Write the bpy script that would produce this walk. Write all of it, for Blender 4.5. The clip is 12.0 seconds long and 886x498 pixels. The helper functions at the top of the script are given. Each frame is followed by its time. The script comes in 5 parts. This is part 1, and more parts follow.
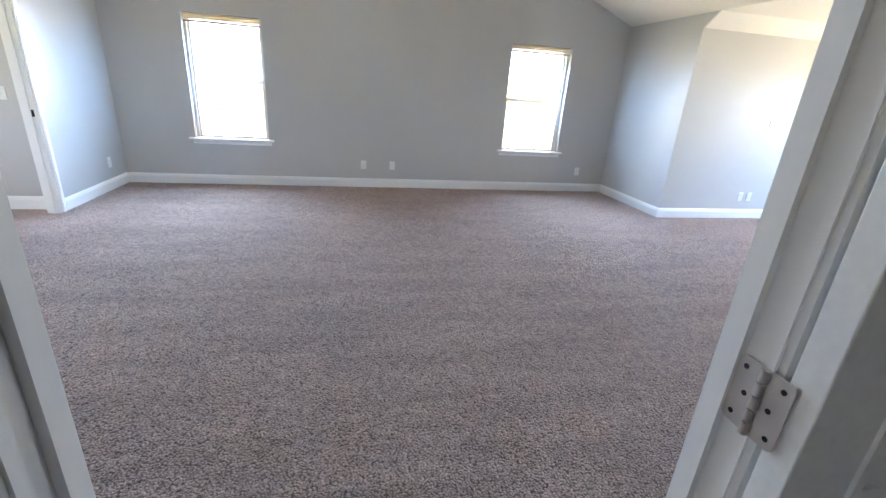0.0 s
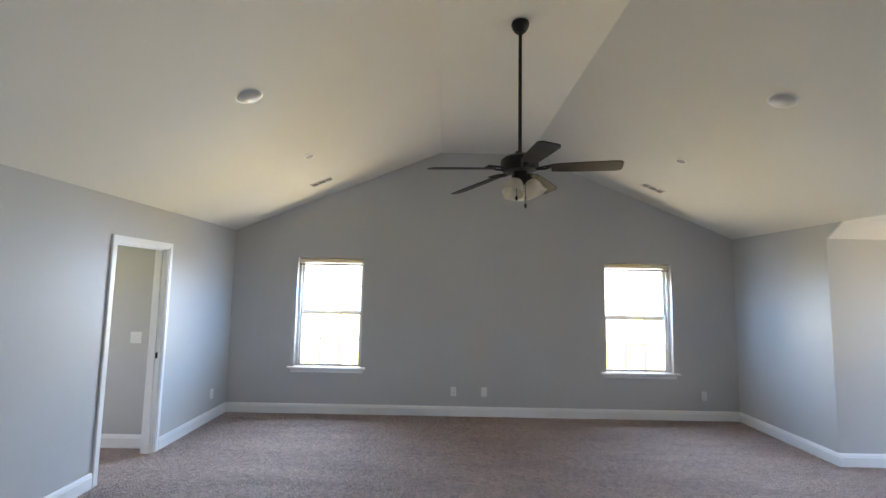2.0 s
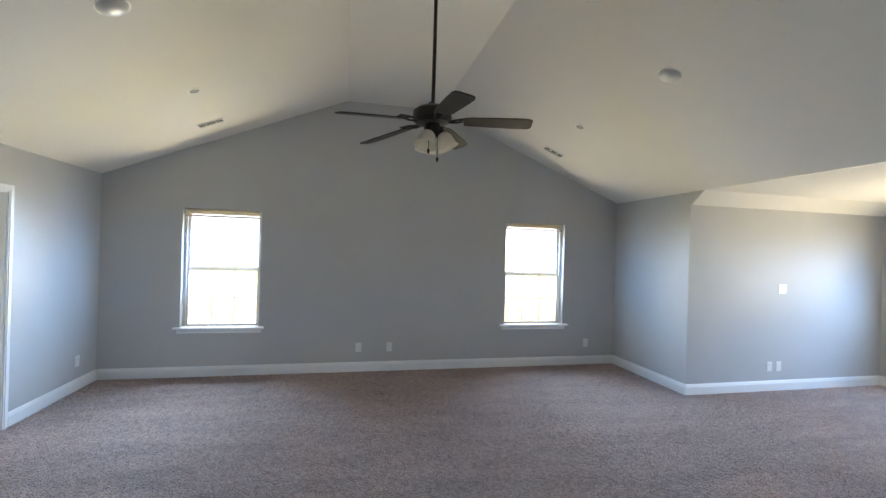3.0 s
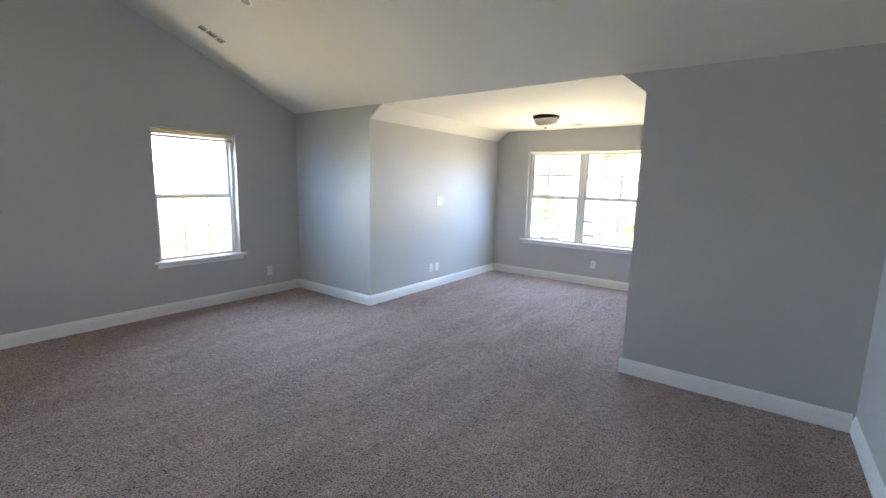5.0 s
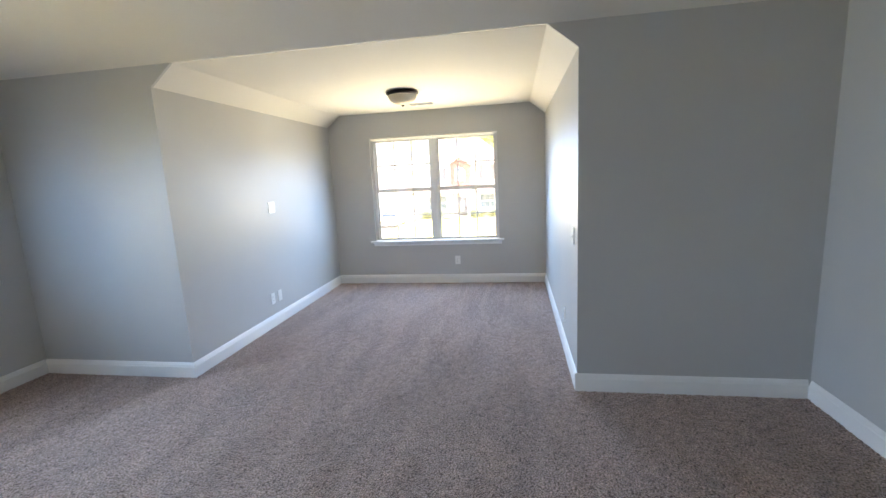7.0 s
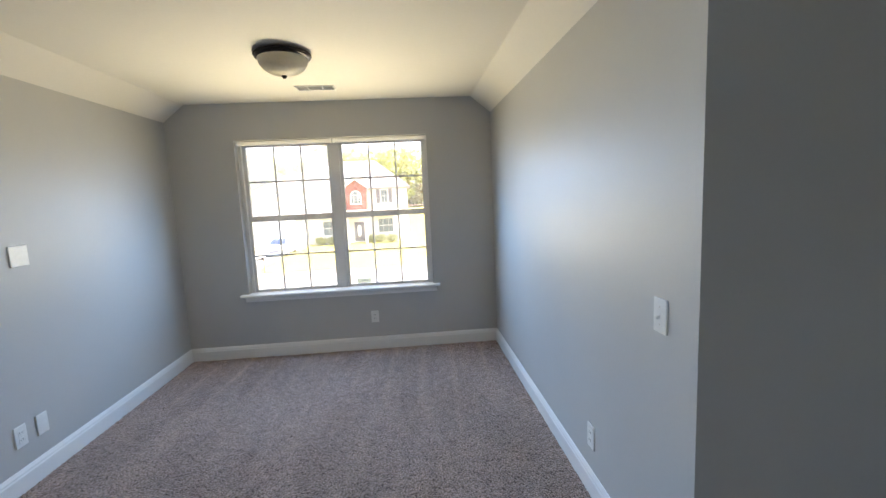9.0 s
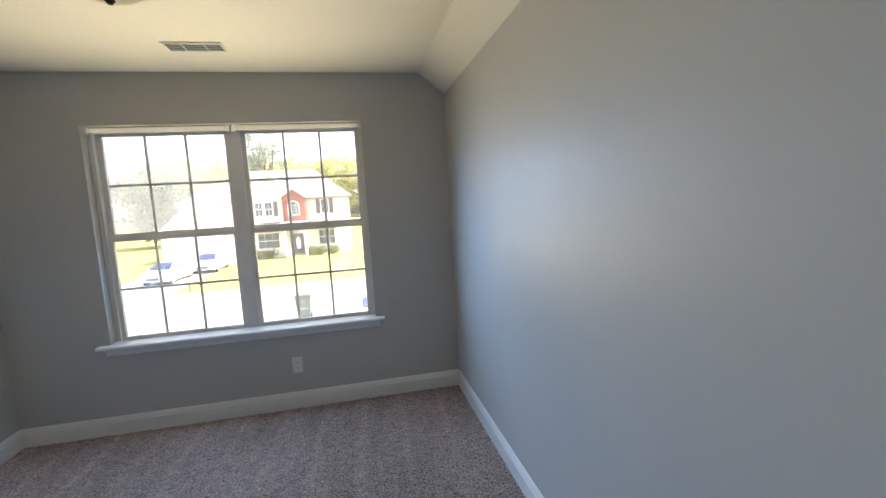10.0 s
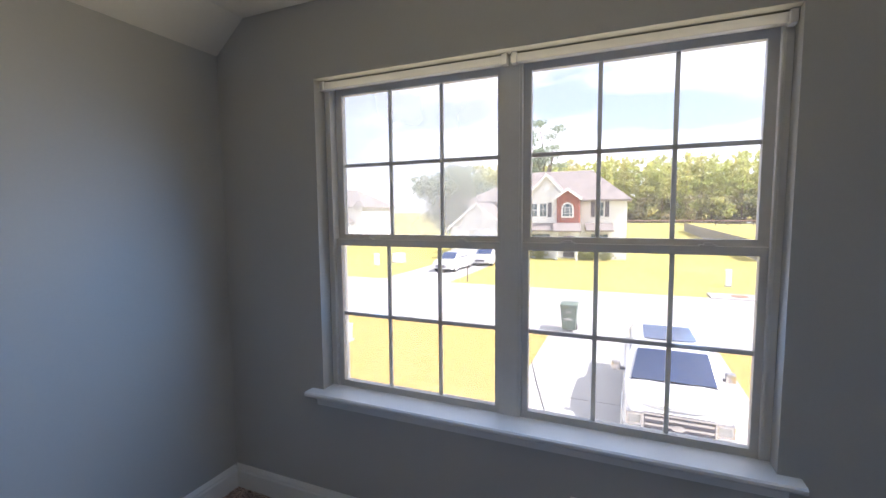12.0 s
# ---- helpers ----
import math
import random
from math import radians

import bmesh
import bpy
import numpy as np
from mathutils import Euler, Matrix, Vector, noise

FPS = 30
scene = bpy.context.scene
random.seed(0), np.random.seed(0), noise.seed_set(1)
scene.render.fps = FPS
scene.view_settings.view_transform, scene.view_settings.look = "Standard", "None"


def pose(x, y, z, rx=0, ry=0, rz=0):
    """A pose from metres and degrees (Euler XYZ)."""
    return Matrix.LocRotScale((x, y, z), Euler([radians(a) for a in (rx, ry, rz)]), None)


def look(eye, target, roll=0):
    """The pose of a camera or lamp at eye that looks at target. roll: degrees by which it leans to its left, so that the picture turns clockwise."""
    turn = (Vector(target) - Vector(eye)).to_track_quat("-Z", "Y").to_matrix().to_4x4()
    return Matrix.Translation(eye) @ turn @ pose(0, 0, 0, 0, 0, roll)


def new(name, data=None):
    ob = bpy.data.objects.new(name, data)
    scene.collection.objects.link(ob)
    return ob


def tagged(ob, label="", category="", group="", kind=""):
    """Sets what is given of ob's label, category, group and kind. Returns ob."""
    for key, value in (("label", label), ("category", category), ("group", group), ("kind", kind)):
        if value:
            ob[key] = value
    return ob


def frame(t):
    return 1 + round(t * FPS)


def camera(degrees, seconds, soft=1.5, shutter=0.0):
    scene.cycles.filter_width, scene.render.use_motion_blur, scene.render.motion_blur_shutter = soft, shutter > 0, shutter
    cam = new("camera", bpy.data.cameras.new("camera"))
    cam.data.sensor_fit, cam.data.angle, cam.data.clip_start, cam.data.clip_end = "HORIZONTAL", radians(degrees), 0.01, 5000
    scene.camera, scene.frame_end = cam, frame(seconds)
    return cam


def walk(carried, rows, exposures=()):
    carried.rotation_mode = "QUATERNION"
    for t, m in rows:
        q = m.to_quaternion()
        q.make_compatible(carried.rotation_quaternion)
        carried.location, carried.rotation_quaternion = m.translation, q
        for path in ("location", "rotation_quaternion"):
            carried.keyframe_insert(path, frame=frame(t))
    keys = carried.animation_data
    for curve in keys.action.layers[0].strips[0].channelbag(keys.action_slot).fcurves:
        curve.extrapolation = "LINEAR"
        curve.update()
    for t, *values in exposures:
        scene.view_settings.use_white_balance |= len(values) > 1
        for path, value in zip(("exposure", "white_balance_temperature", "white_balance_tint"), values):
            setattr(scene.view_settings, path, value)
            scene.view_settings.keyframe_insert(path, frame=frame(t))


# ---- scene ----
cam = camera(91.5, 12.0, soft=1.5)
PATH = [
    (0, (0.5, 0.603, 1.436), (0.92, 2.427, 0.734), 4.1),
    (0.5, (0.48, 0.786, 1.48), (0.856, 2.665, 0.907), 3.1),
    (1, (0.464, 0.895, 1.555), (0.677, 2.84, 1.142), 2.3),
    (1.5, (0.488, 0.978, 1.631), (0.573, 2.976, 1.623), 1.3),
    (2, (0.521, 0.997, 1.687), (0.521, 2.989, 1.866), 1.1),
    (2.5, (0.481, 1.022, 1.659), (0.516, 3.016, 1.807), 1.5),
    (3, (0.499, 1.058, 1.653), (0.937, 3.009, 1.654), 1.7),
    (3.2, (0.501, 1.078, 1.665), (1.095, 2.988, 1.621), 1.8),
    (4.8, (0.775, 1.518, 1.528), (2.243, 2.843, 1.228), 2.3),
    (5, (0.799, 1.612, 1.55), (2.393, 2.781, 1.245), 1.4),
    (5.5, (0.889, 1.868, 1.56), (2.672, 2.713, 1.235), 0.2),
    (6, (1.077, 2.186, 1.573), (2.905, 2.924, 1.24), -1.6),
    (6.5, (1.234, 2.571, 1.56), (3.107, 3.182, 1.219), -1.9),
    (7, (1.563, 2.821, 1.534), (3.506, 3.155, 1.197), -2.8),
    (7.2, (1.727, 2.914, 1.508), (3.69, 3.204, 1.218), -2.8),
    (9, (3.321, 3.24, 1.509), (5.3, 3.096, 1.257), -2.7),
    (9.5, (3.805, 3.24, 1.51), (5.756, 2.88, 1.257), -2.4),
    (10, (4.288, 3.158, 1.481), (6.235, 2.76, 1.257), -3.3),
    (10.5, (4.767, 3.246, 1.466), (6.724, 2.884, 1.258), -2.4),
    (11, (5.181, 3.279, 1.484), (7.171, 3.212, 1.292), -2.0),
    (11.5, (5.597, 3.308, 1.486), (7.555, 3.684, 1.335), -0.3),
    (12, (5.91, 3.507, 1.481), (7.745, 4.286, 1.31), -0.5),
]
walk(cam, [(t, look(eye, target, roll)) for t, eye, target, roll in PATH],
     [(0, 3.68, 6300, 19), (0.5, 3.12, 6430, 19), (1.0, 2.97, 6420, 19), (2, 2.9, 6450, 19), (3, 2.92, 6220, 17), (5, 2.94, 6330, 17), (6, 2.9, 6350, 17), (7, 2.88, 6440, 17),
      (9, 2.14, 6460, 16), (10, 1.68, 6430, 16), (10.5, 1.4, 6380, 17), (11, 1.2, 6350, 19), (11.5, 1.1, 6110, 21), (12, 1.05, 6070, 21)])


# ---- world and sun ----
SUN_AZ, SUN_EL = 192.0, 52.0
world = bpy.data.worlds.new("sky")
scene.world = world
world.use_nodes = True
wn = world.node_tree
wn.nodes.clear()
w_out = wn.nodes.new("ShaderNodeOutputWorld")
w_bg = wn.nodes.new("ShaderNodeBackground")
w_sky = wn.nodes.new("ShaderNodeTexSky")
w_sky.sky_type, w_sky.sun_disc = "NISHITA", False
w_sky.sun_elevation, w_sky.sun_rotation = radians(SUN_EL), radians(SUN_AZ)
w_sky.air_density, w_sky.dust_density = 1.0, 1.2
w_co = wn.nodes.new("ShaderNodeTexCoord")
w_map = wn.nodes.new("ShaderNodeMapping")
w_map.inputs["Scale"].default_value = (1.0, 1.0, 3.2)
w_noise = wn.nodes.new("ShaderNodeTexNoise")
w_noise.inputs["Scale"].default_value, w_noise.inputs["Detail"].default_value = 2.3, 5.0
w_ramp = wn.nodes.new("ShaderNodeValToRGB")
w_ramp.color_ramp.elements[0].position, w_ramp.color_ramp.elements[1].position = 0.43, 0.58
w_ramp.color_ramp.elements[0].color = (0.20, 0.20, 0.20, 1)
w_mix = wn.nodes.new("ShaderNodeMixRGB")
w_mix.inputs["Color2"].default_value = (11.0, 11.2, 11.5, 1)
w_bg.inputs["Strength"].default_value = 0.11
wn.links.new(w_co.outputs["Generated"], w_map.inputs["Vector"])
wn.links.new(w_map.outputs["Vector"], w_noise.inputs["Vector"])
wn.links.new(w_noise.outputs["Fac"], w_ramp.inputs["Fac"])
wn.links.new(w_ramp.outputs["Color"], w_mix.inputs["Fac"])
wn.links.new(w_sky.outputs["Color"], w_mix.inputs["Color1"])
wn.links.new(w_mix.outputs["Color"], w_bg.inputs["Color"])
wn.links.new(w_bg.outputs["Background"], w_out.inputs["Surface"])

sun = new("sun", bpy.data.lights.new("sun", "SUN"))
sun.data.energy, sun.data.angle, sun.data.color = 5.0, radians(0.5), (1.0, 0.95, 0.87)
_az, _el = radians(SUN_AZ), radians(SUN_EL)
sun_from = Vector((math.sin(_az) * math.cos(_el), math.cos(_az) * math.cos(_el), math.sin(_el)))
sun.matrix_world = look(sun_from * 60, (0, 0, 0))


# ---- daylight in the window openings ----
def window_light(name, at, way, w, h, watts, rgb, spread):
    """Daylight that enters through a window's opening, towards `way`."""
    ld = bpy.data.lights.new(name, "AREA")
    ld.shape, ld.size, ld.size_y, ld.energy, ld.color, ld.spread = "RECTANGLE", w, h, watts, rgb, radians(spread)
    ob = new(name, ld)
    ob.matrix_world = look(at, Vector(at) + Vector(way))


SKY_RGB, GROUND_RGB = (0.33, 0.61, 1.0), (1.0, 0.87, 0.50)
SIDE_RGB = (0.34, 0.63, 1.0)
window_light("alcove_sky_light", (7.51, 3.935, 1.72), (-1, 0, -0.9), 1.6, 0.2, 6.3, SKY_RGB, 114)
window_light("alcove_ground_light", (7.51, 3.935, 1.05), (-1, 0, 0.9), 1.6, 0.2, 4.6, GROUND_RGB, 114)
window_light("alcove_side_light_north", (7.515, 4.60, 1.42), (-0.75, 0.6, -0.3), 0.2, 0.9, 0.62, SIDE_RGB, 94)
window_light("alcove_side_light_south", (7.515, 3.27, 1.42), (-0.75, -0.6, -0.3), 0.2, 0.9, 0.95, SIDE_RGB, 94)
for _x, _s, _w, _n in ((-0.99, -1, 9.0, "west"), (3.17, 1, 5.4, "east")):
    window_light("gable_sky_light_" + _n, (_x, 7.20, 1.72), (0, -1, -0.5), 0.86, 0.30, _w, (0.44, 0.70, 1.0), 104)
    window_light("gable_ground_light_" + _n, (_x, 7.20, 1.00), (0, -1, 0.8), 0.86, 0.30, 0.37 * _w, (1.0, 0.85, 0.46), 118)
    window_light("gable_side_light_" + _n, (_x + _s * 0.30, 6.86, 1.38), (_s * 0.75, -0.6, -0.25), 0.2, 0.9, 0.06 * _w, SIDE_RGB, 94)
# lamp added to brighten the side room; its opening is unseen
window_light("side_room_fill_light", (-4.39, 4.3, 1.4), (1, 0, 0), 0.9, 1.1, 0.9, (0.38, 0.70, 1.0), 170)
# added lamp at an unseen opening, to lift the dark landing and door frame
window_light("landing_fill_light", (-1.16, -0.55, 1.45), (1, 0, -0.1), 0.4, 0.5, 0.20, (0.9, 0.97, 1.0), 160)
window_light("alcove_head_light", (7.55, 3.935, 2.04), (0, 0, 1), 0.035, 1.7, 0.10, GROUND_RGB, 170)


# ---- materials ----
def mat(name, rgb, rough=0.6, metal=0.0, spec=0.5, vary=0.06, scale=3.0, fine=0.04, fine_scale=60.0, bump=0.0, bump_scale=200.0,
        bump_dist=0.002, rand=0.0, rgb2=None):
    """A painted or natural surface with broad and fine variation and a fine relief."""
    m = bpy.data.materials.new(name)
    m.use_nodes = True
    nt = m.node_tree
    b = nt.nodes["Principled BSDF"]
    b.inputs["Roughness"].default_value, b.inputs["Metallic"].default_value = rough, metal
    b.inputs["Specular IOR Level"].default_value = spec
    co = nt.nodes.new("ShaderNodeTexCoord")
    n1 = nt.nodes.new("ShaderNodeTexNoise")
    n1.inputs["Scale"].default_value, n1.inputs["Detail"].default_value = scale, 4.0
    n2 = nt.nodes.new("ShaderNodeTexNoise")
    n2.inputs["Scale"].default_value, n2.inputs["Detail"].default_value = fine_scale, 2.0
    for n in (n1, n2):
        nt.links.new(co.outputs["Object"], n.inputs["Vector"])
    mx = nt.nodes.new("ShaderNodeMixRGB")
    c2 = rgb2 or tuple(c * (1 - vary * 2) for c in rgb)
    mx.inputs["Color1"].default_value = (*[min(1, c * (1 + (0 if rgb2 else vary))) for c in rgb], 1)
    mx.inputs["Color2"].default_value = (*c2, 1)
    rp = nt.nodes.new("ShaderNodeMapRange")
    rp.inputs["From Min"].default_value, rp.inputs["From Max"].default_value = 0.3, 0.7
    nt.links.new(n1.outputs["Fac"], rp.inputs["Value"])
    nt.links.new(rp.outputs["Result"], mx.inputs["Fac"])
    hs = nt.nodes.new("ShaderNodeHueSaturation")
    nt.links.new(mx.outputs["Color"], hs.inputs["Color"])
    mr = nt.nodes.new("ShaderNodeMapRange")
    mr.inputs["From Min"].default_value, mr.inputs["From Max"].default_value = 0.25, 0.75
    mr.inputs["To Min"].default_value, mr.inputs["To Max"].default_value = 1 - fine, 1 + fine
    nt.links.new(n2.outputs["Fac"], mr.inputs["Value"])
    last = mr.outputs["Result"]
    if rand:
        oi = nt.nodes.new("ShaderNodeObjectInfo")
        m2 = nt.nodes.new("ShaderNodeMapRange")
        m2.inputs["To Min"].default_value, m2.inputs["To Max"].default_value = 1 - rand, 1 + rand
        nt.links.new(oi.outputs["Random"], m2.inputs["Value"])
        mul = nt.nodes.new("ShaderNodeMath")
        mul.operation = "MULTIPLY"
        nt.links.new(last, mul.inputs[0])
        nt.links.new(m2.outputs["Result"], mul.inputs[1])
        last = mul.outputs[0]
    nt.links.new(last, hs.inputs["Value"])
    nt.links.new(hs.outputs["Color"], b.inputs["Base Color"])
    if bump:
        n3 = nt.nodes.new("ShaderNodeTexNoise")
        n3.inputs["Scale"].default_value, n3.inputs["Detail"].default_value = bump_scale, 3.0
        nt.links.new(co.outputs["Object"], n3.inputs["Vector"])
        bp = nt.nodes.new("ShaderNodeBump")
        bp.inputs["Strength"].default_value, bp.inputs["Distance"].default_value = bump, bump_dist
        nt.links.new(n3.outputs["Fac"], bp.inputs["Height"])
        nt.links.new(bp.outputs["Normal"], b.inputs["Normal"])
    return m


def glass_mat(name, veil):
    """Clear glass; an added glare veil scatters a share of the daylight behind it."""
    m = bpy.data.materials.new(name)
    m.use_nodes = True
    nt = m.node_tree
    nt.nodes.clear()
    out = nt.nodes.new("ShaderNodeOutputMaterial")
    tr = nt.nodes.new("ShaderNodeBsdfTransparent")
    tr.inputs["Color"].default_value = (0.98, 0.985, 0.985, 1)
    scatter = nt.nodes.new("ShaderNodeBsdfTranslucent")
    scatter.inputs["Color"].default_value = (0.92, 0.94, 0.95, 1)
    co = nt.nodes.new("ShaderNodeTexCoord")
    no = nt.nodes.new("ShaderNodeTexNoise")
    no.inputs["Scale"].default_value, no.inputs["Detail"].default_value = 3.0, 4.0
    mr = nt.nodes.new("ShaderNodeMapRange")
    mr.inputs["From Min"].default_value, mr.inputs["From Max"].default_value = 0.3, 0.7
    mr.inputs["To Min"].default_value, mr.inputs["To Max"].default_value = veil * 0.75, veil * 1.25
    veiled = nt.nodes.new("ShaderNodeMixShader")
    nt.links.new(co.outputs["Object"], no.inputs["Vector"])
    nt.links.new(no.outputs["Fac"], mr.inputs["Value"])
    nt.links.new(mr.outputs["Result"], veiled.inputs["Fac"])
    nt.links.new(tr.outputs["BSDF"], veiled.inputs[1])
    nt.links.new(scatter.outputs["BSDF"], veiled.inputs[2])
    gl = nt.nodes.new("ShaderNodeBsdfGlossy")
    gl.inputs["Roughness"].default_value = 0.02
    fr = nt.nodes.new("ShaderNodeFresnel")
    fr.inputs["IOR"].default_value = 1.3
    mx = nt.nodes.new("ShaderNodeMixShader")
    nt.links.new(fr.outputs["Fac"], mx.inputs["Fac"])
    nt.links.new(veiled.outputs["Shader"], mx.inputs[1])
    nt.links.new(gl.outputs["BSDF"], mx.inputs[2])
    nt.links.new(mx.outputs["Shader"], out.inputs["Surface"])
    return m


def see_through(m, share):
    """Let a share of the light pass diffusely through a thin material."""
    nt = m.node_tree
    b = nt.nodes["Principled BSDF"]
    out = [n for n in nt.nodes if n.type == "OUTPUT_MATERIAL"][0]
    tr = nt.nodes.new("ShaderNodeBsdfTranslucent")
    mx = nt.nodes.new("ShaderNodeMixShader")
    mx.inputs["Fac"].default_value = share
    nt.links.new(b.inputs["Base Color"].links[0].from_socket, tr.inputs["Color"])
    nt.links.new(b.outputs["BSDF"], mx.inputs[1])
    nt.links.new(tr.outputs["BSDF"], mx.inputs[2])
    nt.links.new(mx.outputs["Shader"], out.inputs["Surface"])
    return m


def carpet_mat():
    """Cut-pile carpet: speckled tufts, broad brush marks of the pile, soft relief."""
    m = bpy.data.materials.new("carpet_pile")
    m.use_nodes = True
    nt = m.node_tree
    b = nt.nodes["Principled BSDF"]
    b.inputs["Roughness"].default_value, b.inputs["Specular IOR Level"].default_value = 0.95, 0.1
    b.inputs["Sheen Weight"].default_value, b.inputs["Sheen Roughness"].default_value = 0.7, 0.4
    b.inputs["Sheen Tint"].default_value = (1.0, 0.82, 0.76, 1)
    co = nt.nodes.new("ShaderNodeTexCoord")

    def noise_tex(sc, det, stretch=(1, 1, 1), turn=0.0):
        mp = nt.nodes.new("ShaderNodeMapping")
        mp.inputs["Scale"].default_value = stretch
        mp.inputs["Rotation"].default_value = (0, 0, turn)
        n = nt.nodes.new("ShaderNodeTexNoise")
        n.inputs["Scale"].default_value, n.inputs["Detail"].default_value = sc, det
        nt.links.new(co.outputs["Object"], mp.inputs["Vector"])
        nt.links.new(mp.outputs["Vector"], n.inputs["Vector"])
        return n.outputs["Fac"]

    def ramp(fac, stops):
        r = nt.nodes.new("ShaderNodeValToRGB")
        r.color_ramp.elements[0].position, r.color_ramp.elements[0].color = stops[0][0], (*stops[0][1], 1)
        r.color_ramp.elements[1].position, r.color_ramp.elements[1].color = stops[-1][0], (*stops[-1][1], 1)
        for p, c in stops[1:-1]:
            r.color_ramp.elements.new(p).color = (*c, 1)
        nt.links.new(fac, r.inputs["Fac"])
        return r.outputs["Color"]

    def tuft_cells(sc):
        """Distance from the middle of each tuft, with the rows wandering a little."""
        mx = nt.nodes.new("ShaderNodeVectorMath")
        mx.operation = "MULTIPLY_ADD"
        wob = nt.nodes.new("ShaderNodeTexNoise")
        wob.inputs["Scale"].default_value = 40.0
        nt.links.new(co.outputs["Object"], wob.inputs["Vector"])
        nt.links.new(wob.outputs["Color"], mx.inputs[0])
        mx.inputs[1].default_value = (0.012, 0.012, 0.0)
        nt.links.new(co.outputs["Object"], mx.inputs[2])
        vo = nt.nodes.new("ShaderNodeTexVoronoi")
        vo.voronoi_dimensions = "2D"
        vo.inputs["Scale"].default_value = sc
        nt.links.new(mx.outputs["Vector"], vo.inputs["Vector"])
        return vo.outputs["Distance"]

    tuft, cell = noise_tex(120, 2.5), tuft_cells(92)
    base = ramp(tuft, [(0.32, (0.13, 0.090, 0.075)), (0.46, (0.315, 0.238, 0.206)), (0.56, (0.435, 0.333, 0.291)), (0.72, (0.64, 0.515, 0.46))])
    # small shadows between tufts, painted into the colour at the cell borders
    gap_shade = ramp(cell, [(0.22, (1.18, 1.17, 1.16)), (0.48, (0.95, 0.94, 0.93)), (0.78, (0.36, 0.35, 0.34))])
    clump = ramp(noise_tex(26, 3, (1.0, 0.7, 1), 0.2), [(0.32, (0.74, 0.73, 0.73)), (0.68, (1.22, 1.21, 1.20))])
    sweep = ramp(noise_tex(2.2, 2, (0.5, 2.2, 1), 0.35), [(0.36, (0.86, 0.86, 0.86)), (0.62, (1.12, 1.12, 1.12))])
    # pale strokes that the vacuum cleaner left in the alcove's pile
    sep = nt.nodes.new("ShaderNodeSeparateXYZ")
    nt.links.new(co.outputs["Object"], sep.inputs["Vector"])

    def calc(op, a, b):
        n = nt.nodes.new("ShaderNodeMath")
        n.operation = op
        for i, v in enumerate((a, b)):
            if isinstance(v, (int, float)):
                n.inputs[i].default_value = v
            else:
                nt.links.new(v, n.inputs[i])
        return n.outputs[0]

    lines = calc("SINE", calc("MULTIPLY", calc("ADD", sep.outputs["Y"], calc("MULTIPLY", sep.outputs["X"], 0.06)), 23.0), 0)
    lines = calc("MULTIPLY", calc("MAXIMUM", calc("SUBTRACT", lines, 0.72), 0.0), 3.5)
    reach = nt.nodes.new("ShaderNodeMapRange")
    reach.inputs["From Min"].default_value, reach.inputs["From Max"].default_value = 5.9, 7.2
    nt.links.new(sep.outputs["X"], reach.inputs["Value"])
    lines = calc("MULTIPLY", calc("MULTIPLY", lines, reach.outputs["Result"]), calc("MULTIPLY", noise_tex(5.0, 2), 0.85))
    strokes = ramp(lines, [(0.0, (1.0, 1.0, 1.0)), (0.6, (1.45, 1.43, 1.36))])
    for other in (gap_shade, clump, sweep, strokes):
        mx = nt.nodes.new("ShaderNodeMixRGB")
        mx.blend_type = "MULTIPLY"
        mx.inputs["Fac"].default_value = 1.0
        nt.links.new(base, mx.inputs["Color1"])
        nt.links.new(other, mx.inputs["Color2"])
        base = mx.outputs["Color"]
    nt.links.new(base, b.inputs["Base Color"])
    h = nt.nodes.new("ShaderNodeMath")
    h.operation = "SUBTRACT"
    nt.links.new(tuft, h.inputs[0])
    nt.links.new(cell, h.inputs[1])
    bp = nt.nodes.new("ShaderNodeBump")
    bp.inputs["Strength"].default_value, bp.inputs["Distance"].default_value = 0.9, 0.012
    nt.links.new(h.outputs[0], bp.inputs["Height"])
    nt.links.new(bp.outputs["Normal"], b.inputs["Normal"])
    return m


WALL = mat("grey_wall_paint", (0.50, 0.50, 0.49), 0.5, spec=0.5, vary=0.015, scale=1.3, fine=0.012, fine_scale=90, bump=0.10, bump_scale=140, bump_dist=0.0015)
CEIL = mat("flat_white_ceiling", (0.74, 0.72, 0.67), 0.75, spec=0.3, vary=0.012, scale=1.1, fine=0.012, fine_scale=70, bump=0.12, bump_scale=110, bump_dist=0.0015)
TRIM = mat("gloss_white_trim", (0.82, 0.82, 0.81), 0.35, vary=0.015, scale=2.0, fine=0.01, bump=0.04, bump_scale=50)
VINYL = mat("white_vinyl", (0.78, 0.78, 0.78), 0.38, vary=0.02, scale=4.0, fine=0.015)
PLATE = mat("white_plastic", (0.80, 0.80, 0.78), 0.3, vary=0.01)
SLOT = mat("dark_slot", (0.03, 0.03, 0.03), 0.6)
DUCT = mat("grey_duct", (0.10, 0.10, 0.095), 0.6)
BRONZE = mat("oil_rubbed_bronze", (0.015, 0.011, 0.010), 0.45, metal=0.1, spec=0.35, vary=0.2, scale=20)
BLADE = mat("dark_walnut_blade", (0.030, 0.020, 0.015), 0.55, spec=0.25, vary=0.25, scale=9, fine=0.15, fine_scale=40)
SATIN = mat("grey_satin", (0.26, 0.26, 0.26), 0.3, vary=0.03)
LENS = mat("milky_lens", (0.62, 0.61, 0.58), 0.35, vary=0.03)
NICKEL = mat("brushed_nickel", (0.66, 0.63, 0.59), 0.42, metal=1.0, vary=0.06, scale=30)
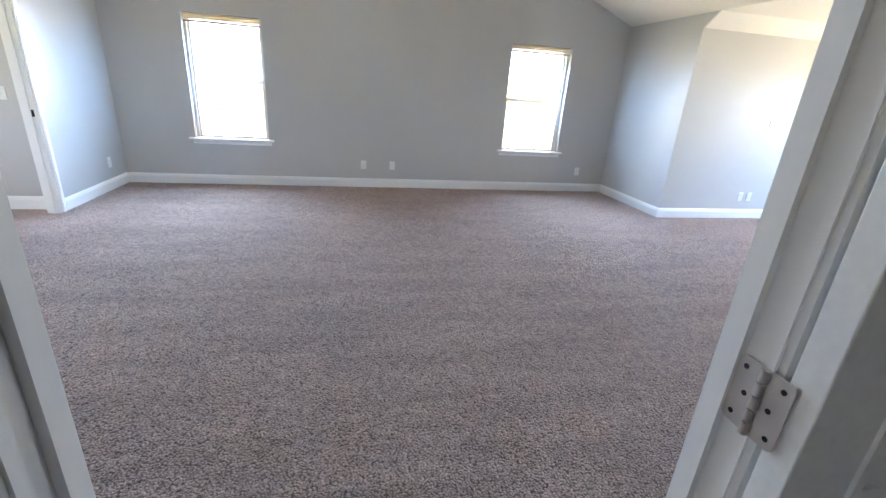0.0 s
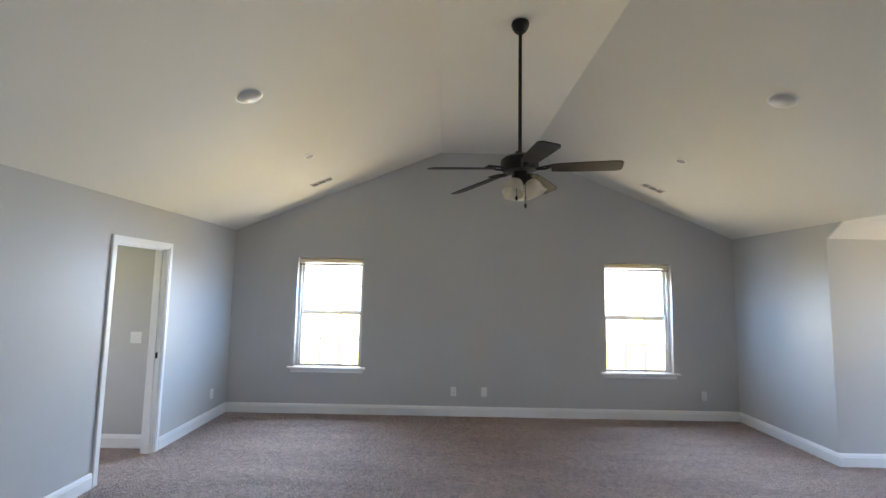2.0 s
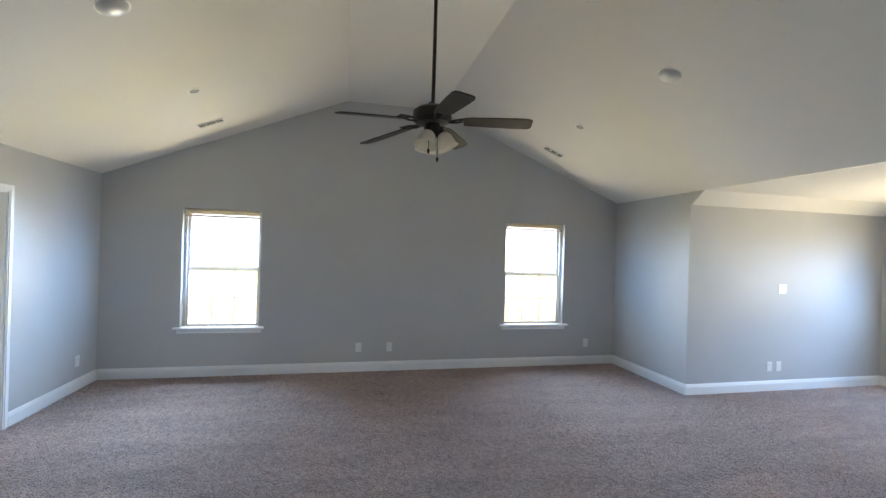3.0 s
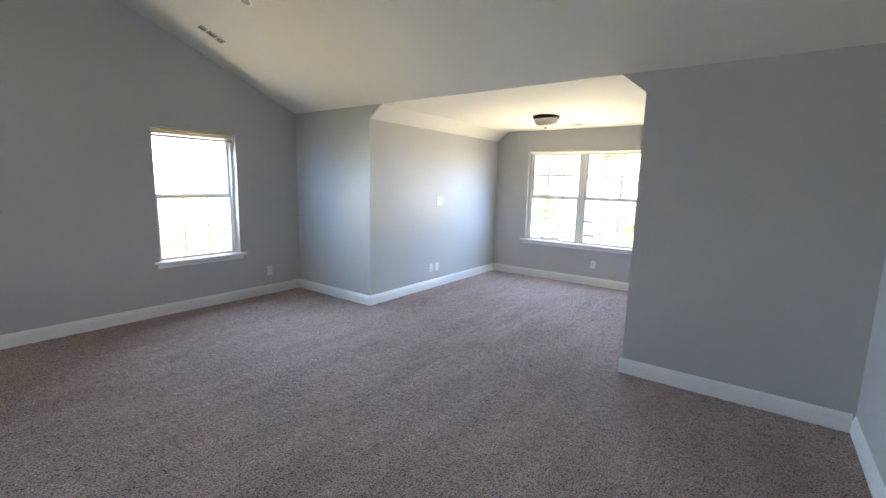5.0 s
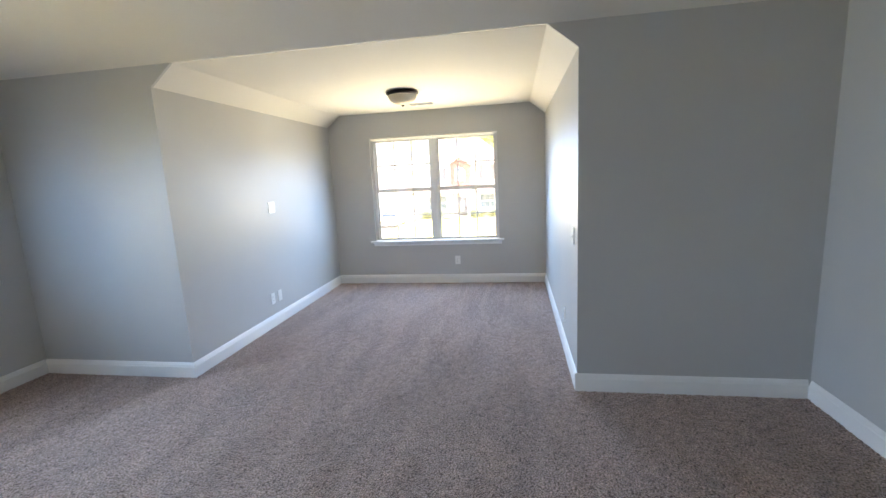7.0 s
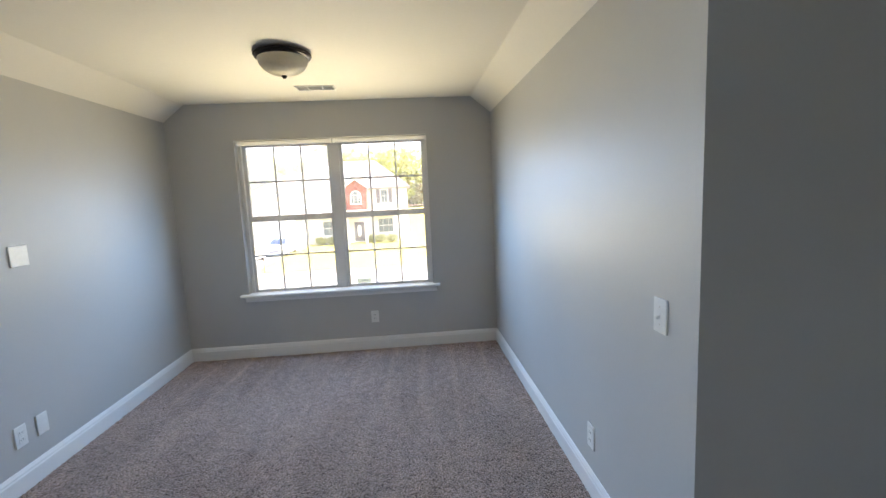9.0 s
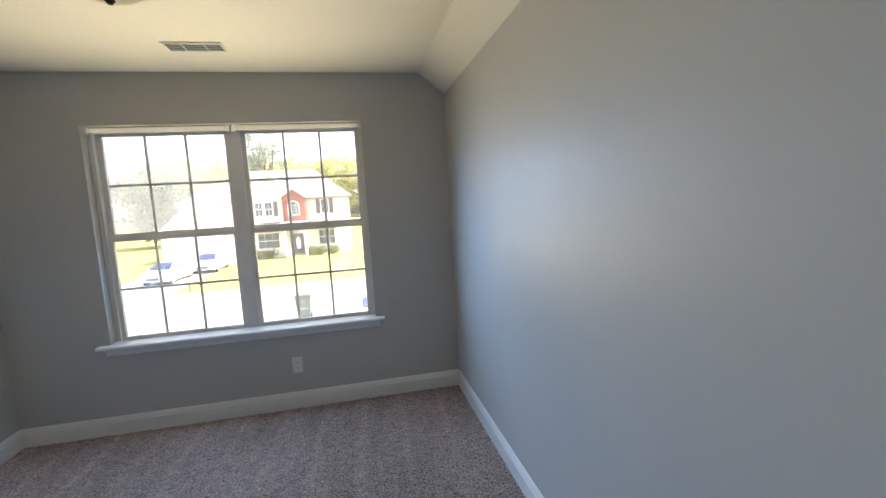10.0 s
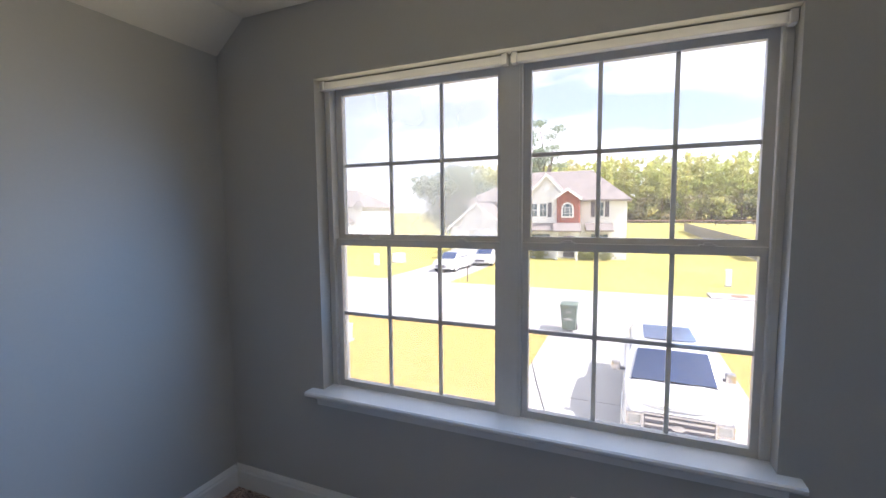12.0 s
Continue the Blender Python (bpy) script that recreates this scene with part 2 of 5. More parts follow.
FROST = see_through(mat("alabaster_glass", (0.86, 0.83, 0.76), 0.3, vary=0.08, scale=14, rgb2=(0.80, 0.76, 0.66)), 0.6)
BLIND = mat("tan_rail", (0.36, 0.30, 0.23), 0.45, vary=0.05, scale=8)
SLAT = see_through(mat("cream_slat", (0.78, 0.70, 0.54), 0.4, vary=0.04, scale=8), 0.5)
DOORW = mat("white_door_paint", (0.80, 0.80, 0.78), 0.4, vary=0.015, bump=0.05, bump_scale=60)
# both carry a haze put in for glare, the second far more
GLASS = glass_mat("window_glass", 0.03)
HAZY = glass_mat("glare_hazed_glass", 0.26)
CARPET = carpet_mat()


# ---- builders ----
def box(bm, x0, y0, z0, x1, y1, z1, bevel=0.0):
    v = [bm.verts.new(p) for p in ((x0, y0, z0), (x1, y0, z0), (x1, y1, z0), (x0, y1, z0), (x0, y0, z1), (x1, y0, z1), (x1, y1, z1), (x0, y1, z1))]
    fs = [bm.faces.new([v[i] for i in q]) for q in ((0, 3, 2, 1), (4, 5, 6, 7), (0, 1, 5, 4), (1, 2, 6, 5), (2, 3, 7, 6), (3, 0, 4, 7))]
    if bevel:
        es = list({e for f in fs for e in f.edges})
        bmesh.ops.bevel(bm, geom=es, offset=bevel, segments=2, affect="EDGES", profile=0.5)
    return bm


def prism(bm, pts, way):
    """A solid from a closed outline of 3D points, pushed along the vector way."""
    a = [bm.verts.new(p) for p in pts]
    b = [bm.verts.new(Vector(p) + Vector(way)) for p in pts]
    n = len(pts)
    bm.faces.new(a[::-1])
    bm.faces.new(b)
    for i in range(n):
        bm.faces.new((a[i], a[(i + 1) % n], b[(i + 1) % n], b[i]))
    return bm


def lathe(bm, prof, segs=32, at=(0, 0, 0)):
    """A turned shape: prof is (radius, height) from one end to the other."""
    rings = []
    for r, z in prof:
        if r < 1e-5:
            rings.append([bm.verts.new((at[0], at[1], at[2] + z))])
        else:
            rings.append([bm.verts.new((at[0] + r * math.cos(2 * math.pi * i / segs), at[1] + r * math.sin(2 * math.pi * i / segs), at[2] + z)) for i in range(segs)])
    for a, b in zip(rings, rings[1:]):
        for i in range(segs):
            j = (i + 1) % segs
            if len(a) == 1 and len(b) == 1:
                continue
            if len(a) == 1:
                bm.faces.new((a[0], b[j], b[i]))
            elif len(b) == 1:
                bm.faces.new((a[i], a[j], b[0]))
            else:
                bm.faces.new((a[i], a[j], b[j], b[i]))
    return bm


def rod(bm, a, b, r0, r1=None, segs=10):
    a, b = Vector(a), Vector(b)
    r1 = r0 if r1 is None else r1
    d = b - a
    q = d.to_track_quat("Z", "Y").to_matrix()
    ra, rb = [], []
    for i in range(segs):
        c = Vector((math.cos(2 * math.pi * i / segs), math.sin(2 * math.pi * i / segs), 0))
        ra.append(bm.verts.new(a + q @ (c * r0)))
        rb.append(bm.verts.new(b + q @ (c * r1)))
    bm.faces.new(ra[::-1])
    bm.faces.new(rb)
    for i in range(segs):
        bm.faces.new((ra[i], ra[(i + 1) % segs], rb[(i + 1) % segs], rb[i]))
    return bm


def mesh_of(name, bm, material, smooth=False):
    bmesh.ops.recalc_face_normals(bm, faces=bm.faces[:])
    me = bpy.data.meshes.new(name)
    bm.to_mesh(me)
    bm.free()
    me.materials.append(material)
    if smooth:
        for p in me.polygons:
            p.use_smooth = True
        me.set_sharp_from_angle(angle=radians(35))
    return me


def part(name, bm, material, parent, label="", smooth=False):
    ob = new(name, mesh_of(name, bm, material, smooth))
    ob.parent = parent
    if label:
        tagged(ob, label)
    return ob


def solid(name, bm, material, label, category, kind="", group="", smooth=False):
    return tagged(new(name, mesh_of(name, bm, material, smooth)), label, category, group, kind)


def thing(name, m, label, category, group="", kind=""):
    ob = new(name)
    ob.empty_display_size = 0.1
    ob.matrix_basis = m
    return tagged(ob, label, category, group, kind)


def B():
    return bmesh.new()


# ---- the room's plan ----
XW, XE, YS, YN = -2.31, 4.478, 0.98, 6.853      # main room
AX, AYS, AYN = 7.532, 2.42, 5.42                 # alcove: far wall, side walls
EAVE, PEAK, SPRING, CLIP = 2.42, 3.555, 2.268, 0.188
RX0, RX1 = 0.472, 1.696                         # flat strip at the top of the vault
TI, TE, TS = 0.12, 0.20, 0.058                             # inner and outer wall thickness
WZ0, WZ1 = 0.614, 2.062                          # gable windows
WINL, WINR = (-1.44, -0.547), (2.715, 3.622)
AW, AWZ0, AWZ1 = (3.043, 4.824), 0.638, 2.084     # alcove window
DW, DWZ = (4.728, 5.432), 2.03                  # doorway in the west wall
DS, DSZ = (0.232, 0.962), 2.03                  # doorway that the walk starts in


def vault(x):
    if x < RX0:
        return EAVE + (PEAK - EAVE) * (x - XW) / (RX0 - XW)
    if x > RX1:
        return EAVE + (PEAK - EAVE) * (XE - x) / (XE - RX1)
    return PEAK


def gable(bm, y0, y1, openings):
    """A gable-ended wall between two y planes with rectangular openings (x0, x1, z0, z1)."""
    cuts = sorted({XW, RX0, RX1, XE, *[o[0] for o in openings], *[o[1] for o in openings]})
    for a, b in zip(cuts, cuts[1:]):
        hole = [o for o in openings if o[0] <= a and b <= o[1]]
        lo = 0.0
        if hole:
            if hole[0][2] > 0:
                box(bm, a, y0, 0, b, y1, hole[0][2])
            lo = hole[0][3]
        prism(bm, [(a, y0, lo), (b, y0, lo), (b, y0, vault(b)), (a, y0, vault(a))], (0, y1 - y0, 0))
    return bm


def run_wall(bm, axis, at, thick, a, b, top, openings=()):
    """A plain wall along one axis, from a to b, with openings (a, b, z0, z1)."""
    def put(p, q, z0, z1):
        if axis == "y":
            box(bm, at, p, z0, at + thick, q, z1)
        else:
            box(bm, p, at, z0, q, at + thick, z1)
    cuts = sorted({a, b, *[o[0] for o in openings], *[o[1] for o in openings]})
    for p, q in zip(cuts, cuts[1:]):
        hole = [o for o in openings if o[0] <= p and q <= o[1]]
        if hole:
            if hole[0][2] > 0:
                put(p, q, 0, hole[0][2])
            put(p, q, hole[0][3], top)
        else:
            put(p, q, 0, top)
    return bm


# ---- floor, walls, ceilings ----
def build_shell():
    bm = B()
    box(bm, XW - 2.4, -1.7, -0.25, AX + TE, YN + TE, 0.0)
    solid("floor", bm, CARPET, "taupe cut-pile wall-to-wall carpet with brushed marks", "carpet", "structure")
    solid("wall_north", gable(B(), YN, YN + TE, [(*WINL, WZ0 - 0.04, WZ1), (*WINR, WZ0 - 0.04, WZ1)]), WALL, "grey painted gable wall with two windows", "wall", "structure")
    solid("wall_south", gable(B(), YS - TS, YS, [(DS[0] - 0.012, DS[1] + 0.012, 0, DSZ + 0.012)]), WALL, "grey painted gable wall with an open doorway", "wall", "structure")
    solid("wall_west", run_wall(B(), "y", XW - TI, TI, YS - TI, YN + TE, EAVE, [(DW[0] - 0.004, DW[1] + 0.004, 0, DWZ + 0.004)]), WALL, "grey painted side wall with a doorway", "wall", "structure")
    bm = B()
    box(bm, XE, YS - TI, 0, XE + TI, AYS, EAVE)
    box(bm, XE, AYN, 0, XE + TI, YN + TE, EAVE)
    for y, s in ((AYS, 1), (AYN, -1)):
        prism(bm, [(XE, y, SPRING), (XE, y + s * CLIP, EAVE), (XE, y, EAVE)], (0.02, 0, 0))
    solid("wall_east", bm, WALL, "grey painted knee wall either side of the alcove", "wall", "structure")
    bm = B()
    box(bm, XE + TI, AYN, 0, AX, AYN + TI, SPRING + 0.1)
    solid("wall_alcove_north", bm, WALL, "grey painted alcove side wall", "wall", "structure")
    bm = B()
    box(bm, XE + TI, AYS - TI, 0, AX, AYS, SPRING + 0.1)
    solid("wall_alcove_south", bm, WALL, "grey painted alcove side wall with a sheen", "wall", "structure")
    bm = run_wall(B(), "y", AX, TE, AYS - TI, AYN + TI, EAVE + 0.1, [(*AW, AWZ0 - 0.04, AWZ1)])
    solid("wall_alcove_east", bm, WALL, "grey painted alcove wall with a double window", "wall", "structure")
    # vaulted ceiling of the main room
    prof = [(XW, EAVE), (RX0, PEAK), (RX1, PEAK), (XE, EAVE)]
    up = [(XE, EAVE + 0.14), (RX1, PEAK + 0.14), (RX0, PEAK + 0.14), (XW, EAVE + 0.14)]
    solid("ceiling", prism(B(), [(x, YS - TI, z) for x, z in prof + up], (0, YN + TE - YS + TI, 0)), CEIL, "white vaulted ceiling with a flat ridge strip", "ceiling", "structure")
    x0 = XE + 0.02
    prof = [(AYS, SPRING), (AYS + CLIP, EAVE), (AYN - CLIP, EAVE), (AYN, SPRING), (AYN, EAVE + 0.14), (AYS, EAVE + 0.14)]
    solid("ceiling_alcove", prism(B(), [(x0, y, z) for y, z in prof], (AX - x0, 0, 0)), CEIL, "flat white alcove ceiling with sloped edges", "ceiling", "structure")
    # the landing behind the first doorway and the side room, closed off plainly
    bm = B()
    # hole in the west side is invented, out of view, for the landing lamp
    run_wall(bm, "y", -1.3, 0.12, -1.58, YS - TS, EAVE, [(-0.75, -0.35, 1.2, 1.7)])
    box(bm, 2.4, -1.7, 0, 2.52, YS - TS, EAVE)
    box(bm, -1.3, -1.7, 0, 2.4, -1.58, EAVE)
    solid("wall_landing", bm, WALL, "grey painted landing walls", "wall", "structure")
    solid("ceiling_landing", box(B(), -1.3, -1.7, EAVE, 2.52, YS - TS, EAVE + 0.12), CEIL, "flat white landing ceiling", "ceiling", "structure")
    bm = B()
    box(bm, XW - 2.1, 5.57, 0, XW - TI, 5.74, EAVE)
    box(bm, XW - 2.1, 3.0, 0, XW - TI, 3.12, EAVE)
    # west opening is added out of sight, to let the side room lamp in
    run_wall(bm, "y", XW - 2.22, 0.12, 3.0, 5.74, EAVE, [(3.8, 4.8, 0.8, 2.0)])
    solid("wall_side_room", bm, WALL, "grey painted side room walls", "wall", "structure")
    solid("ceiling_side_room", box(B(), XW - 2.22, 3.0, EAVE, XW - TI, 5.74, EAVE + 0.12), CEIL, "flat white side room ceiling", "ceiling", "structure")
    # the storey below
    bm = B()
    box(bm, XW - 2.4, -1.7, -3.2, AX + TE, YN + TE, -0.25)
    solid("wall_lower_storey", bm, SIDING, "pale lower storey below the room", "wall", "structure")


BASE_PROF = [(0, 0), (0.016, 0), (0.016, 0.098), (0.012, 0.106), (0.012, 0.114), (0.008, 0.122), (0.004, 0.132), (0, 0.134)]


def baseboard(a, b, inward):
    """A moulded skirting from a to b (x, y) whose face looks along inward."""
    a, b, n = Vector((*a, 0)), Vector((*b, 0)), Vector((*inward, 0))
    bm = prism(B(), [a + n * d + Vector((0, 0, z)) for d, z in BASE_PROF], b - a)
    solid("baseboard", bm, TRIM, "tall white moulded baseboard", "baseboard", "structure", "baseboards")


def build_baseboards():
    e = 0.016
    baseboard((XW + e, YN), (XE - e, YN), (0, -1))
    baseboard((XW, YS + e), (XW, DW[0] - 0.062), (1, 0))
    baseboard((XW, DW[1] + 0.062), (XW, YN), (1, 0))
    baseboard((XE, AYN - e), (XE, YN), (-1, 0))
    baseboard((XE, YS + e), (XE, AYS + e), (-1, 0))
    baseboard((XE, AYN), (AX - e, AYN), (0, -1))
    baseboard((XE, AYS), (AX - e, AYS), (0, 1))
    baseboard((AX, AYS), (AX, AYN), (-1, 0))
    baseboard((XW + e, YS), (DS[0] - 0.062, YS), (0, 1))
    baseboard((DS[1] + 0.062, YS), (XE - e, YS), (0, 1))
    baseboard((XW - 2.1, 5.57), (XW - TI, 5.57), (0, -1))


# ---- windows ----
def window(name, m, width, z0, z1, leaves, yf, depth, label):
    """A vinyl sash window in a plastered opening. Local x runs along the wall from the middle, y out of the room, z up."""
    w = thing(name, m, label, "window", "", "structure")
    h = width / 2
    yo = depth
    bm = B()
    fr, zb = 0.020, z0 - 0.036
    box(bm, -h, yf, zb, -h + fr, yo, z1)
    box(bm, h - fr, yf, zb, h, yo, z1)
    box(bm, -h + fr, yf, z1 - fr, h - fr, yo, z1)
    box(bm, -h + fr, yf, zb, h - fr, yo, zb + fr)
    mull = 0.07
    if leaves == 2:
        box(bm, -mull / 2, yf - 0.006, zb + fr, mull / 2, yo, z1 - fr)
    part("window_frame", bm, VINYL, w)
    # balance tracks that the sashes slide in
    for x in ([-h + fr, h - fr] if leaves == 1 else [-h + fr, -mull / 2, mull / 2, h - fr]):
        s = 1 if x in (-h + fr, mull / 2) else -1
        part("sash_track", box(B(), min(x, x + s * 0.011), yf - 0.004, zb + fr, max(x, x + s * 0.011), yf + 0.018, z1 - fr, 0.002), VINYL, w)
    spans = [(-h + fr, h - fr)] if leaves == 1 else [(-h + fr, -mull / 2), (mull / 2, h - fr)]
    mid = zb + (z1 - zb) * 0.504
    for a, b in spans:
        for kind, lo, hi, y in (("upper_sash", mid - 0.002, z1 - fr, yf + 0.055), ("lower_sash", zb + fr, mid + 0.006, yf + 0.02)):
            st, rl = 0.034, 0.030
            bm = B()
            t = 0.030
            box(bm, a, y, lo, a + st, y + t, hi)
            box(bm, b - st, y, lo, b, y + t, hi)
            box(bm, a + st, y, lo, b - st, y + t, lo + rl + (0.006 if kind == "lower_sash" else 0))
            box(bm, a + st, y, hi - rl, b - st, y + t, hi)
            sash = part(kind, bm, VINYL, w)
            ga, gb, gl, gh = a + st, b - st, lo + rl + (0.006 if kind == "lower_sash" else 0), hi - rl
            for i in (1, 2):
                x = ga + (gb - ga) * i / 3
                part("muntin", box(B(), x - 0.008, y + 0.011, gl, x + 0.008, y + 0.021, gh), VINYL, sash)
            zc = (gl + gh) / 2
            part("muntin", box(B(), ga, y + 0.0095, zc - 0.008, gb, y + 0.0225, zc + 0.008), VINYL, sash)
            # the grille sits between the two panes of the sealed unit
            # the upper left sash gets the stronger glare haze
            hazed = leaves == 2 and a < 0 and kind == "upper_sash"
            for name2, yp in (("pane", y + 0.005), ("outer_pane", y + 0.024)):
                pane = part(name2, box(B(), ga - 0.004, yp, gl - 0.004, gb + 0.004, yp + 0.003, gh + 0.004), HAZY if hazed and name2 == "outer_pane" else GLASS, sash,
                            "window glass with added glare haze" if hazed else "clear window glass")
                pane.visible_shadow = False
            if kind == "lower_sash":
                for fx in (0.22, 0.78):
                    x = a + (b - a) * fx
                    bm = box(B(), x - 0.026, y - 0.004, hi, x + 0.026, y + 0.02, hi + 0.006, 0.002)
                    box(bm, x - 0.012, y - 0.008, hi + 0.006, x + 0.016, y + 0.008, hi + 0.013, 0.002)
                    part("sash_lock", bm, VINYL, sash, "small white sash lock")
    # stool and apron
    st = 0.063
    bm = B()
    box(bm, -h + 0.001, -0.002, z0 - 0.022, h - 0.001, yf + 0.001, z0 - 0.0005)
    prism(bm, [(-h - st, -0.0025, z0 - 0.022), (-h - st, -0.058, z0 - 0.022), (-h - st, -0.064, z0 - 0.016), (-h - st, -0.064, z0 - 0.006), (-h - st, -0.058, z0), (-h - st, -0.0025, z0)], (2 * (h + st), 0, 0))
    part("window_sill", bm, TRIM, w, "white painted window stool")
    bm = B()
    prism(bm, [(-h - 0.03, 0, z0 - 0.0225), (-h - 0.03, -0.03, z0 - 0.0225), (-h - 0.03, -0.026, z0 - 0.036), (-h - 0.03, -0.014, z0 - 0.050), (-h - 0.03, -0.012, z0 - 0.075), (-h - 0.03, 0, z0 - 0.078)], (2 * (h + 0.03), 0, 0))
    part("apron", bm, TRIM, w, "white moulded apron")
    return w


def blind(m, a, b, z1, stack, label):
    """A blind drawn right up under the window head: headrail, valance strip, brackets."""
    t = thing("window_blind", m, label, "blind", "window blinds")
    if stack:
        # headrail, a few gathered slats with slits of daylight between, and the bottom rail
        part("headrail", box(B(), a + 0.012, 0.040, z1 - 0.026, b - 0.012, 0.079, z1 - 0.004, 0.003), SLAT, t, "cream headrail")
        for k, (za, zb) in enumerate(((0.047, 0.035), (0.066, 0.052))):
            part("slat", box(B(), a + 0.016, 0.046 + 0.003 * k, z1 - za, b - 0.016, 0.072, z1 - zb, 0.002), SLAT, t)
        part("bottom_rail", box(B(), a + 0.014, 0.042, z1 - 0.098, b - 0.014, 0.076, z1 - 0.074, 0.003), BLIND, t, "tan bottom rail")
    else:
        part("headrail", box(B(), a + 0.012, 0.044, z1 - 0.038, b - 0.012, 0.075, z1 - 0.006, 0.003), VINYL, t)
    for x in (a + 0.002, b - 0.024):
        y0 = 0.040 if stack else 0.036
        part("bracket", box(B(), x, y0, z1 - (0.082 if stack else 0.044), x + 0.022, y0 + 0.0395, z1 - 0.001, 0.003), VINYL, t)
    return t


def build_windows():
    for i, (a, b) in enumerate((WINL, WINR)):
        m = pose((a + b) / 2, YN, 0)
        window("window_%d" % (i + 1), m, b - a, WZ0, WZ1, 1, 0.080, 0.19, "white vinyl double-hung window with grilles in the grey gable wall")
        blind(m, a - (a + b) / 2, b - (a + b) / 2, WZ1, 1, "cream slatted blind gathered at the window head")
    c = (AW[0] + AW[1]) / 2
    m = pose(AX, c, 0, 0, 0, -90)
    h = (AW[1] - AW[0]) / 2
    window("window_3", m, 2 * h, AWZ0, AWZ1, 2, 0.076, 0.19, "white vinyl twin double-hung window with grilles in the alcove")
    blind(m, -h, -0.006, AWZ1, 0, "empty white blind headrail at the window head")
    blind(m, 0.006, h, AWZ1, 0, "empty white blind headrail at the window head")


SIDING = mat("pale_siding", (0.68, 0.66, 0.62), 0.6, vary=0.04, scale=1.0)
build_shell()
build_baseboards()
build_windows()


# ---- doors and door trim ----
def casing(bm, axis, at, out, a, b, top, w=0.06):
    """Moulded casing round a doorway: stepped flat boards on the wall face at `at`, standing out along `out`."""
    for lo, hi, t in ((0.004, w, 0.011), (0.018, w - 0.004, 0.016)):
        d = sorted((at, at + out * t))
        def put(p, q, z0, z1):
            if axis == "y":
                box(bm, d[0], p, z0, d[1], q, z1)
            else:
                box(bm, p, d[0], z0, q, d[1], z1)
        put(a - hi, a - lo, 0, top + hi)
        put(b + lo, b + hi, 0, top + hi)
        put(a - lo, b + lo, top + lo, top + hi)
    return bm


def jamb(bm, axis, p0, p1, a, b, top, stop):
    """Jamb lining through a wall from p0 to p1, with a door stop."""
    t = 0.012
    def put(u0, u1, z0, z1, q0=p0, q1=p1):
        if axis == "y":
            box(bm, q0, u0, z0, q1, u1, z1)
        else:
            box(bm, u0, q0, z0, u1, q1, z1)
    put(a, a + t, 0, top)
    put(b - t, b, 0, top)
    put(a + t, b - t, top - t, top)
    put(a + t, a + t + 0.010, 0, top - t, stop, stop + 0.03)
    put(b - t - 0.010, b - t, 0, top - t, stop, stop + 0.03)
    put(a + t + 0.010, b - t - 0.010, top - t - 0.010, top - t, stop, stop + 0.03)
    return bm


def hinge(parent, m):
    """A butt hinge lying open: two leaves with rounded corners and screws either side of a knuckle. Local y across, z up, x proud."""
    h = thing("hinge", m, "brushed nickel butt hinge on the white door frame", "hinge", "door hinges")
    h.parent = parent
    for s, nm in ((1, "jamb_leaf"), (-1, "door_leaf")):
        ring = [(s * 0.005, -0.045), (s * 0.005, 0.045)]
        for cz, a0 in ((0.036, 90), (-0.036, 0)):
            for k in range(6):
                a = radians(a0 - 18 * k)
                ring.append((s * (0.026 + 0.009 * math.cos(a)), cz + 0.009 * math.sin(a)))
        lf = part(nm, prism(B(), [(-0.0025, y, z) for y, z in ring], (0.003, 0, 0)), NICKEL, h)
        for z, y in ((-0.032, 0.024), (0.0, 0.016), (0.032, 0.024)):
            part("screw", rod(B(), (-0.0032, s * y, z), (-0.0024, s * y, z), 0.0034), BRONZE, lf)
    for k in range(5):
        part("knuckle", rod(B(), (-0.0045, 0, -0.045 + 0.0182 * k), (-0.0045, 0, -0.0285 + 0.0182 * k), 0.0052, segs=14), NICKEL, h, smooth=True)


